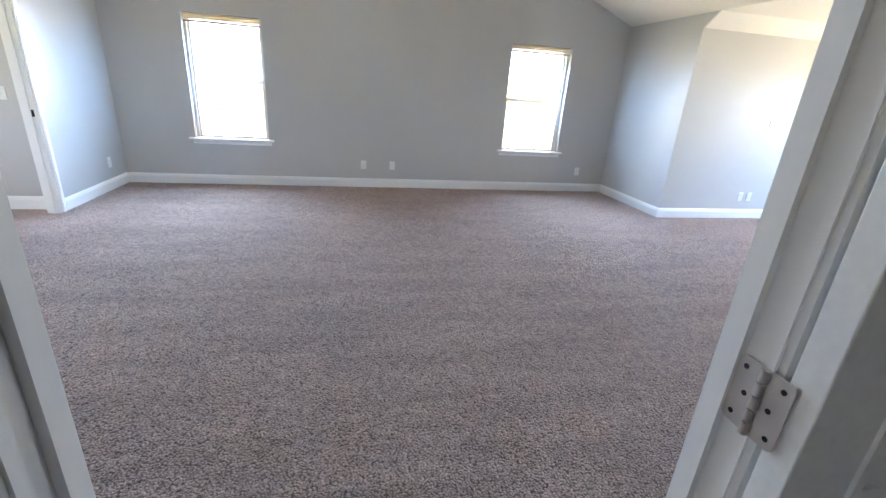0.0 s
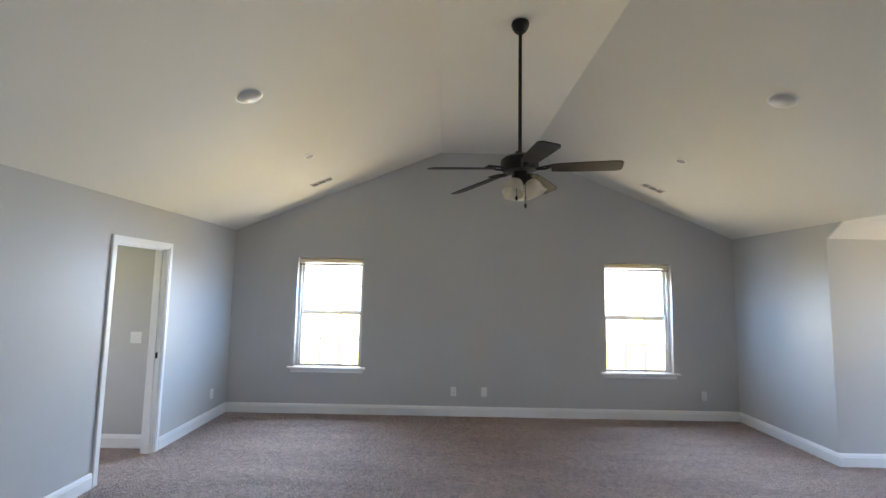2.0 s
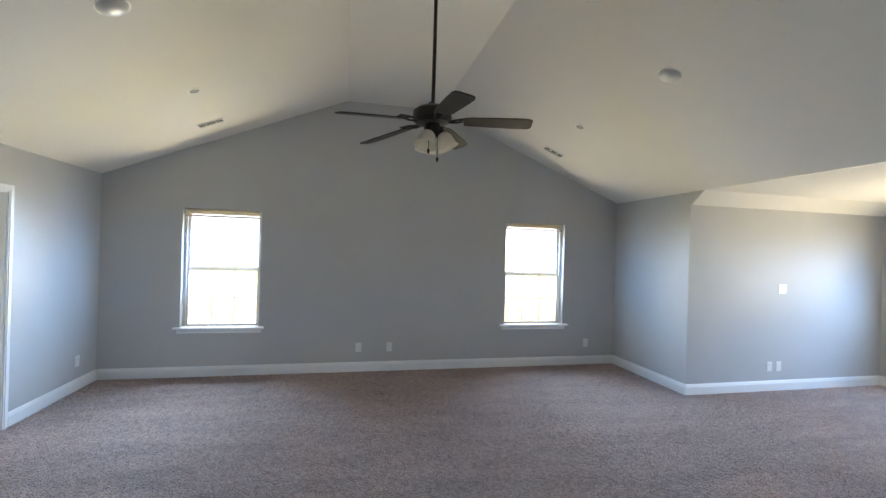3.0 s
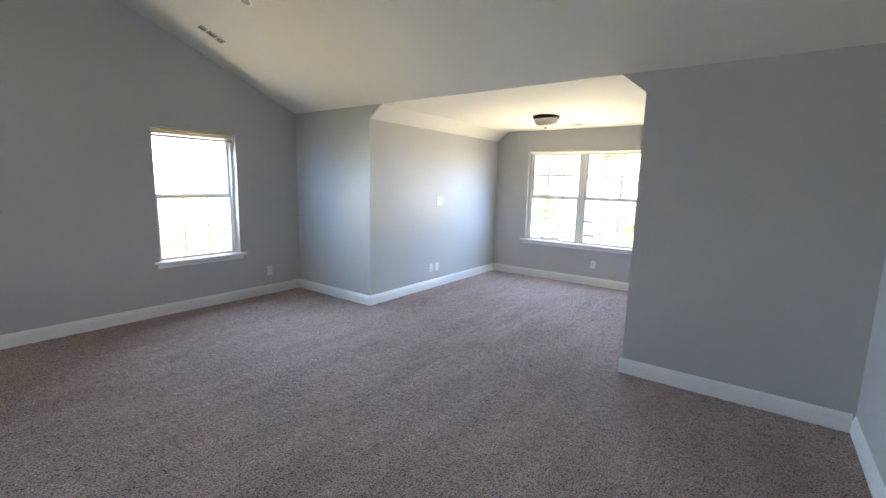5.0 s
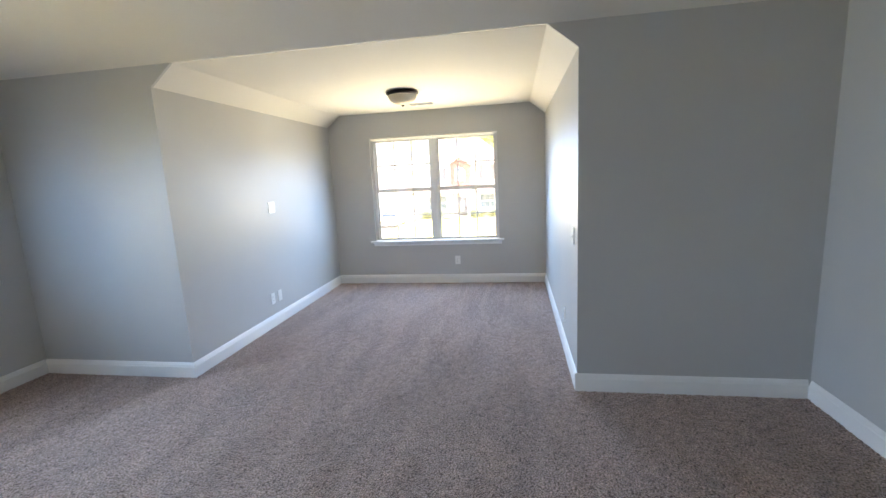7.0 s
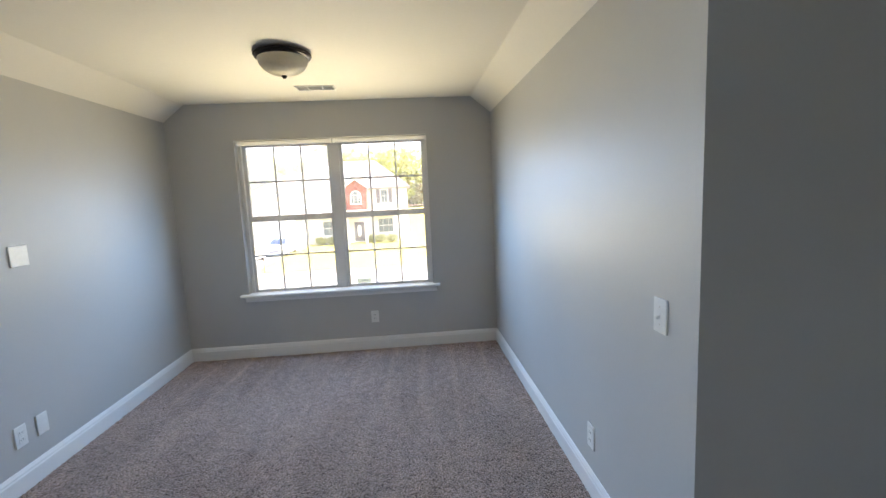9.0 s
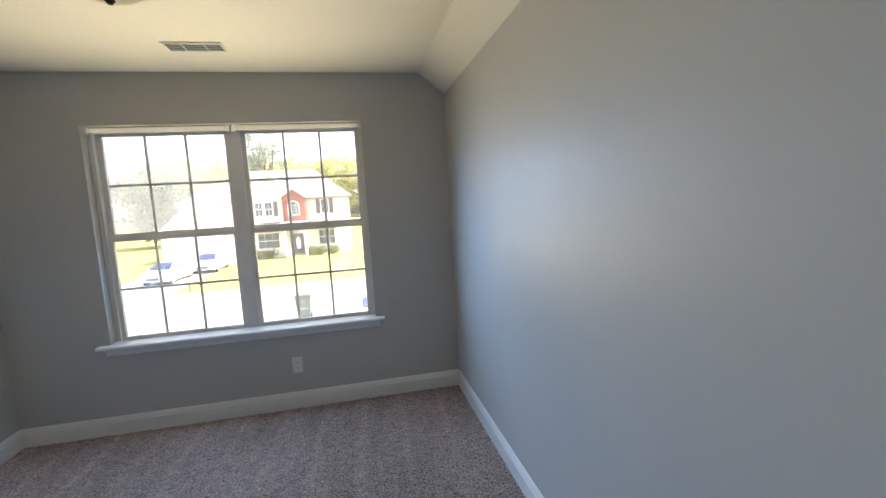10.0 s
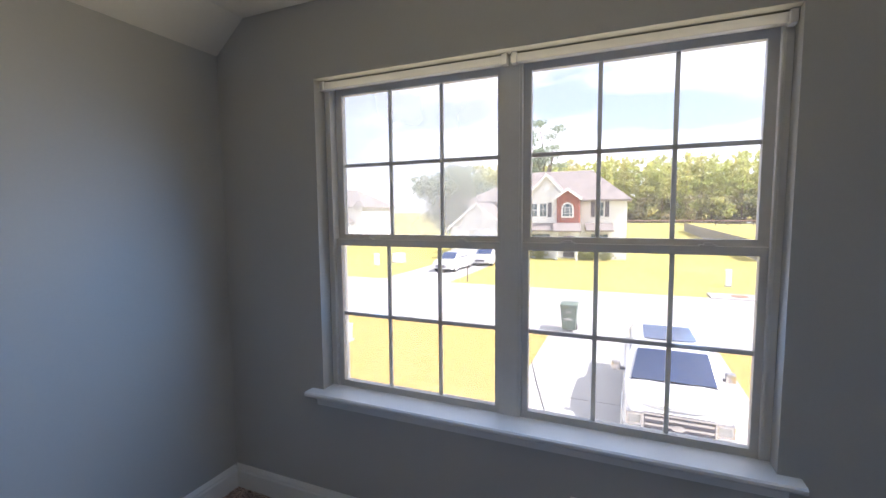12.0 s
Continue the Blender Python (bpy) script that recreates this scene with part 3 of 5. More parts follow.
def build_doors():
    bm = jamb(B(), "x", YS - TS - 0.001, YS + 0.001, DS[0] - 0.012, DS[1] + 0.012, DSZ + 0.012, YS - 0.022)
    casing(bm, "x", YS, 1, DS[0], DS[1], DSZ)
    casing(bm, "x", YS - TS, -1, DS[0], DS[1], DSZ)
    solid("door_frame_1", bm, TRIM, "white painted doorway lining with casing", "door frame", "structure")
    # the leaf folded right back against the landing wall
    d = thing("door_1", pose(DS[1] - 0.002, YS - TS - 0.020, 0), "white panelled door folded wide open against the landing wall", "door", "", "structure")
    w, t = 0.71, 0.036
    bm = box(B(), 0.002, -t, 0.012, w, 0, 2.02, 0.002)
    part("leaf", bm, DOORW, d)
    for x0, x1 in ((0.10, 0.32), (0.39, 0.61)):
        for z0, z1 in ((0.22, 0.90), (1.02, 1.55), (1.65, 1.90)):
            bm = B()
            for a, b, c, e in ((x0, x1, z0, z0 + 0.014), (x0, x1, z1 - 0.014, z1), (x0, x0 + 0.014, z0 + 0.014, z1 - 0.014), (x1 - 0.014, x1, z0 + 0.014, z1 - 0.014)):
                box(bm, a, -t - 0.005, c, b, -t, e)
            box(bm, x0 + 0.04, -t - 0.004, z0 + 0.04, x1 - 0.04, -t, z1 - 0.04, 0.0015)
            part("panel", bm, DOORW, d)
    for z in (0.22, 1.12, 1.83):
        hinge(d, pose(-0.001, 0.021, z))
    bm = jamb(B(), "y", XW - TI - 0.001, XW + 0.001, DW[0] - 0.004, DW[1] + 0.004, DWZ + 0.004, XW - 0.075)
    casing(bm, "y", XW, 1, DW[0], DW[1], DWZ)
    casing(bm, "y", XW - TI, -1, DW[0], DW[1], DWZ)
    f = solid("door_frame_2", bm, TRIM, "white painted doorway lining with casing in the side wall", "door frame", "structure")
    part("strike_plate", box(B(), XW - 0.052, DW[1] - 0.0095, 0.925, XW - 0.022, DW[1] - 0.0075, 0.985), BRONZE, f, "dark bronze strike plate")


# ---- wall plates ----
def wall_plate(m, kind, label, w=0.074, h=0.119):
    """A cover plate on a wall. Local x across, z up, y into the room (towards -y)."""
    p = thing("outlet" if kind == "outlet" else ("light_switch" if kind == "switch" else "wall_plate"), m, label, "outlet" if kind == "outlet" else ("switch" if kind == "switch" else "wall plate"), "wall plates")
    part("cover", box(B(), -w / 2, -0.0075, -h / 2, w / 2, 0, h / 2, 0.003), PLATE, p)
    if kind == "outlet":
        for z in (-0.020, 0.020):
            bm = box(B(), -0.0165, -0.0085, z - 0.014, 0.0165, -0.0065, z + 0.014, 0.002)
            s = part("socket", bm, PLATE, p)
            for x in (-0.0065, 0.0065):
                part("slot", box(B(), x - 0.001, -0.009, z - 0.004, x + 0.001, -0.008, z + 0.006), SLOT, s)
        part("screw", rod(B(), (0, -0.0065, 0), (0, -0.0085, 0), 0.003), PLATE, p)
    elif kind == "switch":
        n = 2 if w > 0.1 else 1
        for i in range(n):
            x = (i - (n - 1) / 2) * 0.046
            part("toggle_base", box(B(), x - 0.006, -0.0090, -0.013, x + 0.006, -0.0065, 0.013, 0.001), PLATE, p)
            bm = prism(B(), [(x - 0.0045, -0.007, -0.006), (x - 0.0045, -0.007, 0.006), (x - 0.0045, -0.021, -0.004), (x - 0.0045, -0.020, -0.011)], (0.009, 0, 0))
            part("toggle", bm, PLATE, p)
            for z in (-0.030, 0.030):
                part("screw", rod(B(), (x, -0.0065, z), (x, -0.0085, z), 0.003), NICKEL, p)
    else:
        for z in (-0.042, 0.042):
            part("screw", rod(B(), (0, -0.0065, z), (0, -0.0085, z), 0.003), PLATE, p)


def build_plates():
    def on(wall, u, z):
        return {"n": pose(u, YN, z), "s": pose(u, YS, z, 0, 0, 180), "w": pose(XW, u, z, 0, 0, 90),
                "an": pose(u, AYN, z), "as": pose(u, AYS, z, 0, 0, 180), "ae": pose(AX, u, z, 0, 0, -90), "c": pose(u, 5.57, z)}[wall]
    o = "white duplex outlet low on the grey wall"
    wall_plate(on("n", 0.695, 0.325), "outlet", o)
    wall_plate(on("n", 1.10, 0.325), "plate", "white blank cover plate low on the gable wall")
    wall_plate(on("n", 4.01, 0.325), "outlet", o)
    wall_plate(on("w", 6.48, 0.325), "outlet", o)
    wall_plate(on("an", 5.70, 0.31), "outlet", o)
    wall_plate(on("an", 5.84, 0.31), "plate", "white blank cover plate beside an outlet")
    wall_plate(on("an", 5.87, 1.278), "plate", "white square blank cover plate at chest height", 0.117, 0.117)
    wall_plate(on("as", 5.23, 0.31), "outlet", o)
    wall_plate(on("as", 4.665, 1.072), "switch", "white toggle light switch on the alcove wall")
    wall_plate(on("ae", 3.64, 0.338), "outlet", "white duplex outlet under the alcove window")
    wall_plate(on("s", 3.117, 0.32), "outlet", o)
    wall_plate(on("c", -2.66, 1.11), "switch", "white double toggle switch inside the side room", 0.117, 0.117)


# ---- ceiling fixtures ----
def ceiling_fan(x, y):
    f = thing("ceiling_fan", pose(x, y, 0), "dark bronze five-blade ceiling fan with frosted light kit", "ceiling fan")
    lean = Matrix.Translation((0, 0, 2.48)) @ Matrix.Rotation(radians(-3.2), 4, "Y") @ Matrix.Translation((0, 0, -2.48))

    def head(name, bm, material, label="", smooth=False, parent=None):
        bmesh.ops.transform(bm, matrix=lean, verts=bm.verts[:])
        return part(name, bm, material, parent or f, label, smooth)

    part("canopy", lathe(B(), [(0, 3.553), (0.060, 3.553), (0.063, 3.540), (0.056, 3.515), (0.036, 3.485), (0.018, 3.474), (0, 3.474)], 28), BRONZE, f, smooth=True)
    part("downrod", rod(B(), (0, 0, 2.60), (0, 0, 3.48), 0.0125, segs=14), BRONZE, f, smooth=True)
    head("motor_housing", lathe(B(), [(0, 2.625), (0.022, 2.625), (0.030, 2.600), (0.095, 2.590), (0.125, 2.570), (0.130, 2.540), (0.128, 2.510), (0.110, 2.488), (0.070, 2.480), (0, 2.480)], 36), BRONZE, smooth=True)
    head("switch_housing", lathe(B(), [(0, 2.481), (0.052, 2.481), (0.056, 2.455), (0.056, 2.415), (0.040, 2.395), (0.018, 2.390), (0, 2.375)], 28), BRONZE, smooth=True)
    for k in range(5):
        a = radians(-14 + 72 * k)
        turn = Matrix.Rotation(a, 4, "Z")
        tilt = Matrix.Rotation(radians(-12), 4, "X")
        bm = B()
        for s in (-1, 1):
            rod(bm, (0.105, s * 0.010, 2.492), (0.165, s * 0.030, 2.496), 0.007, segs=8)
            rod(bm, (0.165, s * 0.030, 2.496), (0.215, s * 0.022, 2.502), 0.007, segs=8)
        box(bm, 0.195, -0.042, 2.496, 0.262, 0.042, 2.503, 0.003)
        bmesh.ops.transform(bm, matrix=turn, verts=bm.verts[:])
        head("blade_arm", bm, BRONZE, smooth=True)
        top, bot, pts = 2.510, 2.503, []
        for r, w in ((0.21, 0.048), (0.26, 0.056), (0.40, 0.063), (0.55, 0.067), (0.625, 0.067), (0.650, 0.058), (0.660, 0.040)):
            pts.append((r, w))
        ring = [(r, w) for r, w in pts] + [(r, -w) for r, w in reversed(pts)]
        bm = prism(B(), [(r, w, 0) for r, w in ring], (0, 0, 0.007))
        bmesh.ops.transform(bm, matrix=turn @ Matrix.Translation((0, 0, bot)) @ Matrix.Rotation(radians(4.0), 4, "Y") @ tilt, verts=bm.verts[:])
        head("blade", bm, BLADE, "dark walnut fan blade")
    for k in range(3):
        a = radians(-130 + 120 * k)
        d = Vector((math.cos(a), math.sin(a), 0))
        bm = rod(B(), d * 0.03 + Vector((0, 0, 2.455)), d * 0.050 + Vector((0, 0, 2.447)), 0.010, segs=10)
        rod(bm, d * 0.046 + Vector((0, 0, 2.460)), d * 0.060 + Vector((0, 0, 2.415)), 0.022, 0.026, 14)
        head("lamp_arm", bm, BRONZE, smooth=True)
        axis = (d * 0.45 + Vector((0, 0, -1))).normalized()
        q = axis.to_track_quat("Z", "Y").to_matrix().to_4x4()
        prof = [(0.022, 0), (0.042, 0.014), (0.055, 0.038), (0.059, 0.066), (0.064, 0.092), (0.076, 0.112), (0.072, 0.112), (0.060, 0.091), (0.055, 0.065), (0.051, 0.038), (0.038, 0.016), (0.018, 0.004)]
        bm = lathe(B(), prof, 28)
        bmesh.ops.transform(bm, matrix=Matrix.Translation(d * 0.058 + Vector((0, 0, 2.421))) @ q, verts=bm.verts[:])
        head("shade", bm, FROST, "frosted white tulip glass shade", smooth=True)
    for dx, z in ((-0.03, 2.31), (0.03, 2.26)):
        ch = part("pull_chain", rod(B(), (dx, -0.045, 2.46), (dx, -0.045, z), 0.0018, segs=6), BRONZE, f)
        part("pull_knob", lathe(B(), [(0, 0), (0.008, -0.006), (0.0095, -0.02), (0.006, -0.034), (0, -0.036)], 12, (dx, -0.045, z)), BRONZE, ch, smooth=True)


def on_slope(x, y):
    """A pose on the vault whose z points into the room."""
    side = 1 if x < 1.0 else -1
    a = math.degrees(math.atan2(PEAK - EAVE, RX0 - XW))
    return pose(x, y, vault(x)) @ pose(0, 0, 0, 0, -a * side, 0) @ pose(0, 0, 0, 180)


def downlight(x, y):
    t = thing("recessed_light", on_slope(x, y), "round white recessed ceiling light, switched off", "ceiling light", "recessed ceiling lights")
    part("trim_ring", lathe(B(), [(0.086, 0.001), (0.094, 0.001), (0.094, 0.0025), (0.086, 0.003)], 36), PLATE, t, smooth=True)
    part("lens", lathe(B(), [(0, 0.034), (0.040, 0.030), (0.066, 0.021), (0.082, 0.009), (0.087, 0.002), (0, 0.002)], 36), LENS, t, "domed white lens", smooth=True)


def small_spot(x, y):
    t = thing("spotlight", on_slope(x, y), "small recessed spotlight with a grey reflector", "ceiling light", "small ceiling spotlights")
    part("trim_ring", lathe(B(), [(0.042, 0.001), (0.058, 0.001), (0.058, 0.003), (0.052, 0.006), (0.044, 0.007), (0.042, 0.006)], 32), PLATE, t, smooth=True)
    part("reflector", lathe(B(), [(0.043, 0.006), (0.036, 0.0035), (0.024, 0.002), (0, 0.0015)], 32), SATIN, t, "grey satin reflector", smooth=True)


def vent(m, w, h, n, label):
    t = thing("ceiling_vent", m, label, "air vent", "ceiling vents")
    f = 0.012
    part("backing", box(B(), -w / 2 + f, -h / 2 + f, 0.0008, w / 2 - f, h / 2 - f, 0.002), DUCT, t)
    bm = B()
    box(bm, -w / 2, -h / 2, 0.0005, w / 2, -h / 2 + f, 0.008, 0.002)
    box(bm, -w / 2, h / 2 - f, 0.0005, w / 2, h / 2, 0.008, 0.002)
    box(bm, -w / 2, -h / 2 + f, 0.0005, -w / 2 + f, h / 2 - f, 0.008, 0.002)
    box(bm, w / 2 - f, -h / 2 + f, 0.0005, w / 2, h / 2 - f, 0.008, 0.002)
    box(bm, -w / 2 + w * 0.30, -h / 2 + f, 0.0025, -w / 2 + w * 0.30 + 0.008, h / 2 - f, 0.008)
    box(bm, w / 2 - w * 0.30 - 0.008, -h / 2 + f, 0.0025, w / 2 - w * 0.30, h / 2 - f, 0.008)
    part("frame", bm, PLATE, t)
    for i in range(n):
        y = -h / 2 + f + (h - 2 * f) * (i + 0.5) / n
        bm = prism(B(), [(-w / 2 + f, y - 0.0015, 0.003), (-w / 2 + f, y - 0.0005, 0.0075), (-w / 2 + f, y + 0.0010, 0.0075), (-w / 2 + f, y + 0.0005, 0.003)], (w - 2 * f, 0, 0))
        part("slat", bm, PLATE, t)


def flush_light(x, y):
    t = thing("flush_ceiling_light", pose(x, y, EAVE) @ Matrix.Diagonal((0.9, 0.9, 0.9, 1)), "bronze flush ceiling light with frosted glass bowl", "ceiling light")
    part("base", lathe(B(), [(0, -0.001), (0.150, -0.001), (0.165, -0.010), (0.188, -0.016), (0.191, -0.026), (0.182, -0.031), (0.185, -0.037), (0.176, -0.044), (0.164, -0.046), (0, -0.046)], 48), BRONZE, t, smooth=True)
    part("bowl", lathe(B(), [(0.166, -0.044), (0.162, -0.074), (0.140, -0.108), (0.108, -0.132), (0.068, -0.148), (0.030, -0.155), (0, -0.156)], 48), FROST, t, "frosted alabaster glass bowl", smooth=True)
    part("finial", lathe(B(), [(0, -0.150), (0.018, -0.155), (0.020, -0.161), (0.012, -0.168), (0.010, -0.174), (0, -0.177)], 20), BRONZE, t, smooth=True)


def build_ceiling_things():
    ceiling_fan(1.035, 3.88)
    for x, y in ((-0.868, 3.94), (2.915, 3.955)):
        downlight(x, y)
    for x, y in ((-0.87, 5.33), (2.96, 5.35)):
        small_spot(x, y)
    for x, y in ((-0.985, 6.23), (3.12, 6.28)):
        vent(on_slope(x, y), 0.28, 0.13, 2, "white ceiling vent with dark slots on the slope")
    vent(pose(7.05, 3.95, EAVE, 180, 0, 90), 0.31, 0.14, 4, "white ceiling vent over the alcove window")
    flush_light(6.17, 3.965)


build_doors()
build_plates()
build_ceiling_things()


# ---- outside: ground, street, drives ----
GZ = -3.2
LAWN = mat("dormant_lawn", (0.33, 0.315, 0.085), 0.9, spec=0.1, scale=0.22, fine=0.28, fine_scale=5.0, rgb2=(0.43, 0.345, 0.105), bump=0.5, bump_scale=30, bump_dist=0.03)
TANLAWN = mat("tan_lawn", (0.42, 0.275, 0.088), 0.9, spec=0.1, scale=0.5, fine=0.25, fine_scale=6.0, rgb2=(0.39, 0.28, 0.082), bump=0.5, bump_scale=30, bump_dist=0.03)
CONC = mat("pale_concrete", (0.43, 0.41, 0.385), 0.85, spec=0.25, vary=0.05, scale=0.35, fine=0.06, fine_scale=14, bump=0.1, bump_scale=60)
ROADM = mat("worn_pale_road", (0.38, 0.35, 0.335), 0.9, spec=0.2, vary=0.06, scale=0.3, fine=0.08, fine_scale=20, bump=0.2, bump_scale=90)
SHINGLE = mat("weathered_shingle", (0.27, 0.235, 0.215), 0.9, spec=0.15, vary=0.12, scale=1.5, fine=0.2, fine_scale=9)
LAP = mat("cream_lap_siding", (0.74, 0.73, 0.71), 0.65, vary=0.03, scale=0.8)
BRICKM = mat("red_brick_facing", (0.33, 0.13, 0.10), 0.85, spec=0.2, vary=0.12, scale=2.0, fine=0.2, fine_scale=8)
SHUT = mat("slate_shutter", (0.12, 0.11, 0.13), 0.6)
DARKGL = mat("dark_window_glass", (0.05, 0.08, 0.10), 0.08, spec=0.7)
WHITEP = mat("white_car_paint", (0.66, 0.66, 0.65), 0.22, spec=0.6, vary=0.01)
CHROME = mat("satin_chrome", (0.62, 0.58, 0.54), 0.22, metal=1.0, vary=0.05)
RUBBER = mat("tyre_rubber", (0.025, 0.025, 0.025), 0.8)
LAMPG = mat("headlamp_glass", (0.42, 0.41, 0.38), 0.12, spec=0.7)
CABIN = mat("cabin_glass", (0.035, 0.055, 0.12), 0.10, spec=0.22)
BINM = mat("green_bin_plastic", (0.13, 0.17, 0.135), 0.55, vary=0.08)
FENCEM = mat("grey_fence_board", (0.30, 0.27, 0.24), 0.85, vary=0.15, scale=3, rand=0.12)
BARK = mat("tree_bark", (0.14, 0.10, 0.075), 0.9, vary=0.2, scale=6)


def leaf_mat(name, rgb, rgb2, scale):
    """Leaves: a matt surface that lets part of the light through."""
    return see_through(mat(name, rgb, 0.7, spec=0.25, scale=scale, fine=0.3, fine_scale=scale * 5, rgb2=rgb2), 0.55)


LEAF_OAK = leaf_mat("oak_leaf", (0.30, 0.37, 0.28), (0.38, 0.43, 0.30), 0.5)
LEAF_LIGHT = leaf_mat("light_leaf", (0.32, 0.36, 0.10), (0.42, 0.40, 0.14), 0.6)
LEAF_PINE = leaf_mat("pine_needles", (0.52, 0.58, 0.19), (0.68, 0.62, 0.27), 0.10)
LEAF_BRUSH = leaf_mat("dry_brush", (0.42, 0.34, 0.20), (0.36, 0.38, 0.18), 0.15)
BARK_PALE = mat("pine_bark", (0.34, 0.25, 0.18), 0.9, vary=0.2, scale=6)
LEAF_BUSH = leaf_mat("shrub_leaf", (0.20, 0.24, 0.07), (0.36, 0.33, 0.12), 2.0)
WATERM = mat("pond_water", (0.05, 0.06, 0.05), 0.08, spec=0.6)
SOIL = mat("red_soil", (0.30, 0.17, 0.10), 0.9, vary=0.15, scale=0.6)


def slab(name, x0, y0, x1, y1, z, material, label, category, kind="structure"):
    return solid(name, box(B(), x0, y0, GZ - 0.2, x1, y1, GZ + z), material, label, category, kind)


def paved(name, x0, y0, x1, y1, nx, ny, z, material, label, category):
    """A concrete slab cast in bays with open joints."""
    t = thing(name, pose(0, 0, 0), label, category, "", "structure")
    dx, dy, j = (x1 - x0) / nx, (y1 - y0) / ny, 0.012
    for i in range(nx):
        for k in range(ny):
            part("bay", box(B(), x0 + i * dx + j, y0 + k * dy + j, GZ - 0.1, x0 + (i + 1) * dx - j, y0 + (k + 1) * dy - j, GZ + z), material, t)
    return t


def build_ground():
    solid("ground", box(B(), -3000, -3000, GZ - 0.5, 3000, 3000, GZ), LAWN, "wide yellow-green dormant lawn", "ground", "structure")
    slab("front_lawn", 7.78, -30, 22.7, 40, 0.008, TANLAWN, "tan dormant grass of the front yard", "lawn")
    slab("road", 23.5, -160, 31.4, 160, 0.012, ROADM, "pale sunlit residential street", "road")
    slab("kerb_near", 22.7, -160, 23.5, 160, 0.03, CONC, "low pale concrete kerb and gutter", "kerb")
    slab("kerb_far", 31.4, -160, 32.1, 160, 0.03, CONC, "low pale concrete kerb and gutter", "kerb")
    paved("driveway", 7.78, 0.6, 22.7, 6.1, 5, 2, 0.025, CONC, "pale concrete driveway cast in bays", "driveway")
    paved("neighbour_driveway", 32.1, 14.3, 45.0, 19.2, 4, 2, 0.025, CONC, "pale concrete driveway across the street", "driveway")
    slab("pond", 178, -120, 212, 9, 0.02, WATERM, "dark still pond before the woods", "pond")
    slab("pond_bank", 212, -140, 219, 14, 0.25, SOIL, "low bare bank along the pond", "bank")
    t = thing("storm_drain", pose(0, 0, 0), "flat concrete storm drain with a rusty lid", "drain")
    part("slab", box(B(), 31.9, -3.6, GZ, 33.4, -0.7, GZ + 0.10, 0.02), CONC, t)
    part("lid", lathe(B(), [(0, 0), (0.42, 0), (0.42, 0.03), (0, 0.035)], 24, (32.65, -2.1, GZ + 0.10)), SOIL, t, "rusty round lid")


# ---- foliage ----
def leafy(name, blobs, n, size, material, parent, label="", seed=1):
    """Many small bent leaf clumps scattered through lumps (cx, cy, cz, rx, ry, rz)."""
    rng = np.random.default_rng(seed)
    vol = np.array([b[3] * b[4] * b[5] for b in blobs]) ** (2 / 3)
    pick = rng.choice(len(blobs), n, p=vol / vol.sum())
    bl = np.array(blobs)[pick]
    d = rng.normal(size=(n, 3))
    d /= np.linalg.norm(d, axis=1)[:, None]
    r = np.abs(rng.normal(0.75, 0.28, n))
    c = bl[:, :3] + d * r[:, None] * bl[:, 3:6]
    u = rng.normal(size=(n, 3))
    u /= np.linalg.norm(u, axis=1)[:, None]
    v = np.cross(u, rng.normal(size=(n, 3)))
    v /= np.linalg.norm(v, axis=1)[:, None]
    w = np.cross(u, v)
    s = size * rng.uniform(0.6, 1.4, n)[:, None]
    quad = np.stack([c - u * s, c + v * s * 0.55 + w * s * 0.2, c + u * s, c - v * s * 0.55 + w * s * 0.2], 1).reshape(-1, 3)
    faces = np.arange(n * 4).reshape(-1, 4)
    me = bpy.data.meshes.new(name)
    me.from_pydata(quad.tolist(), [], faces.tolist())
    me.materials.append(material)
    ob = new(name, me)
    ob.parent = parent
    if label:
        tagged(ob, label)
    return ob


def limb(bm, a, b, r0, r1, rng, kinks=4):
    a, b = Vector(a), Vector(b)
    p = a
    for i in range(kinks):
        q = a.lerp(b, (i + 1) / kinks)
        if i < kinks - 1:
            q = q + Vector((rng.uniform(-1, 1), rng.uniform(-1, 1), rng.uniform(-0.5, 0.5))) * (b - a).length * 0.05
        rod(bm, p, q, r0 + (r1 - r0) * i / kinks, r0 + (r1 - r0) * (i + 1) / kinks, 8)
        p = q


def tree(x, y, height, blobs, leaf, n, size, label, trunk_r, seed):
    rng = random.Random(seed)
    t = thing("tree", pose(x, y, GZ), label, "tree", "trees beyond the street")
    bm = B()
    fork = height * 0.42
    limb(bm, (0, 0, 0), (rng.uniform(-0.3, 0.3), rng.uniform(-0.3, 0.3), fork), trunk_r, trunk_r * 0.7, rng)
    for b in blobs:
        limb(bm, (0, 0, fork * rng.uniform(0.75, 1.0)), b[:3], trunk_r * 0.45, trunk_r * 0.10, rng)
    part("trunk", bm, BARK, t, "forking brown trunk and limbs")
    leafy("crown", blobs, n, size, leaf, t, "loose leafy crown", seed)
    return t


def shrub(x, y, r, seed, group="shrubs by the house"):
    t = thing("shrub", pose(x, y, GZ), "rounded yellow-green shrub in the planting bed", "shrub", group)
    bm = B()
    rng = random.Random(seed)
    for k in range(5):
        a = k * 1.256
        limb(bm, (0, 0, 0), (0.5 * r * math.cos(a), 0.5 * r * math.sin(a), r * 0.9), 0.025, 0.01, rng, 2)
    part("stems", bm, BARK, t)
    leafy("foliage", [(0, 0, r * 0.75, r, r * 1.1, r * 0.75), (0.3 * r, 0.4 * r, r * 0.6, r * 0.6, r * 0.6, r * 0.6)], 420, 0.10, LEAF_BUSH, t, "", seed)


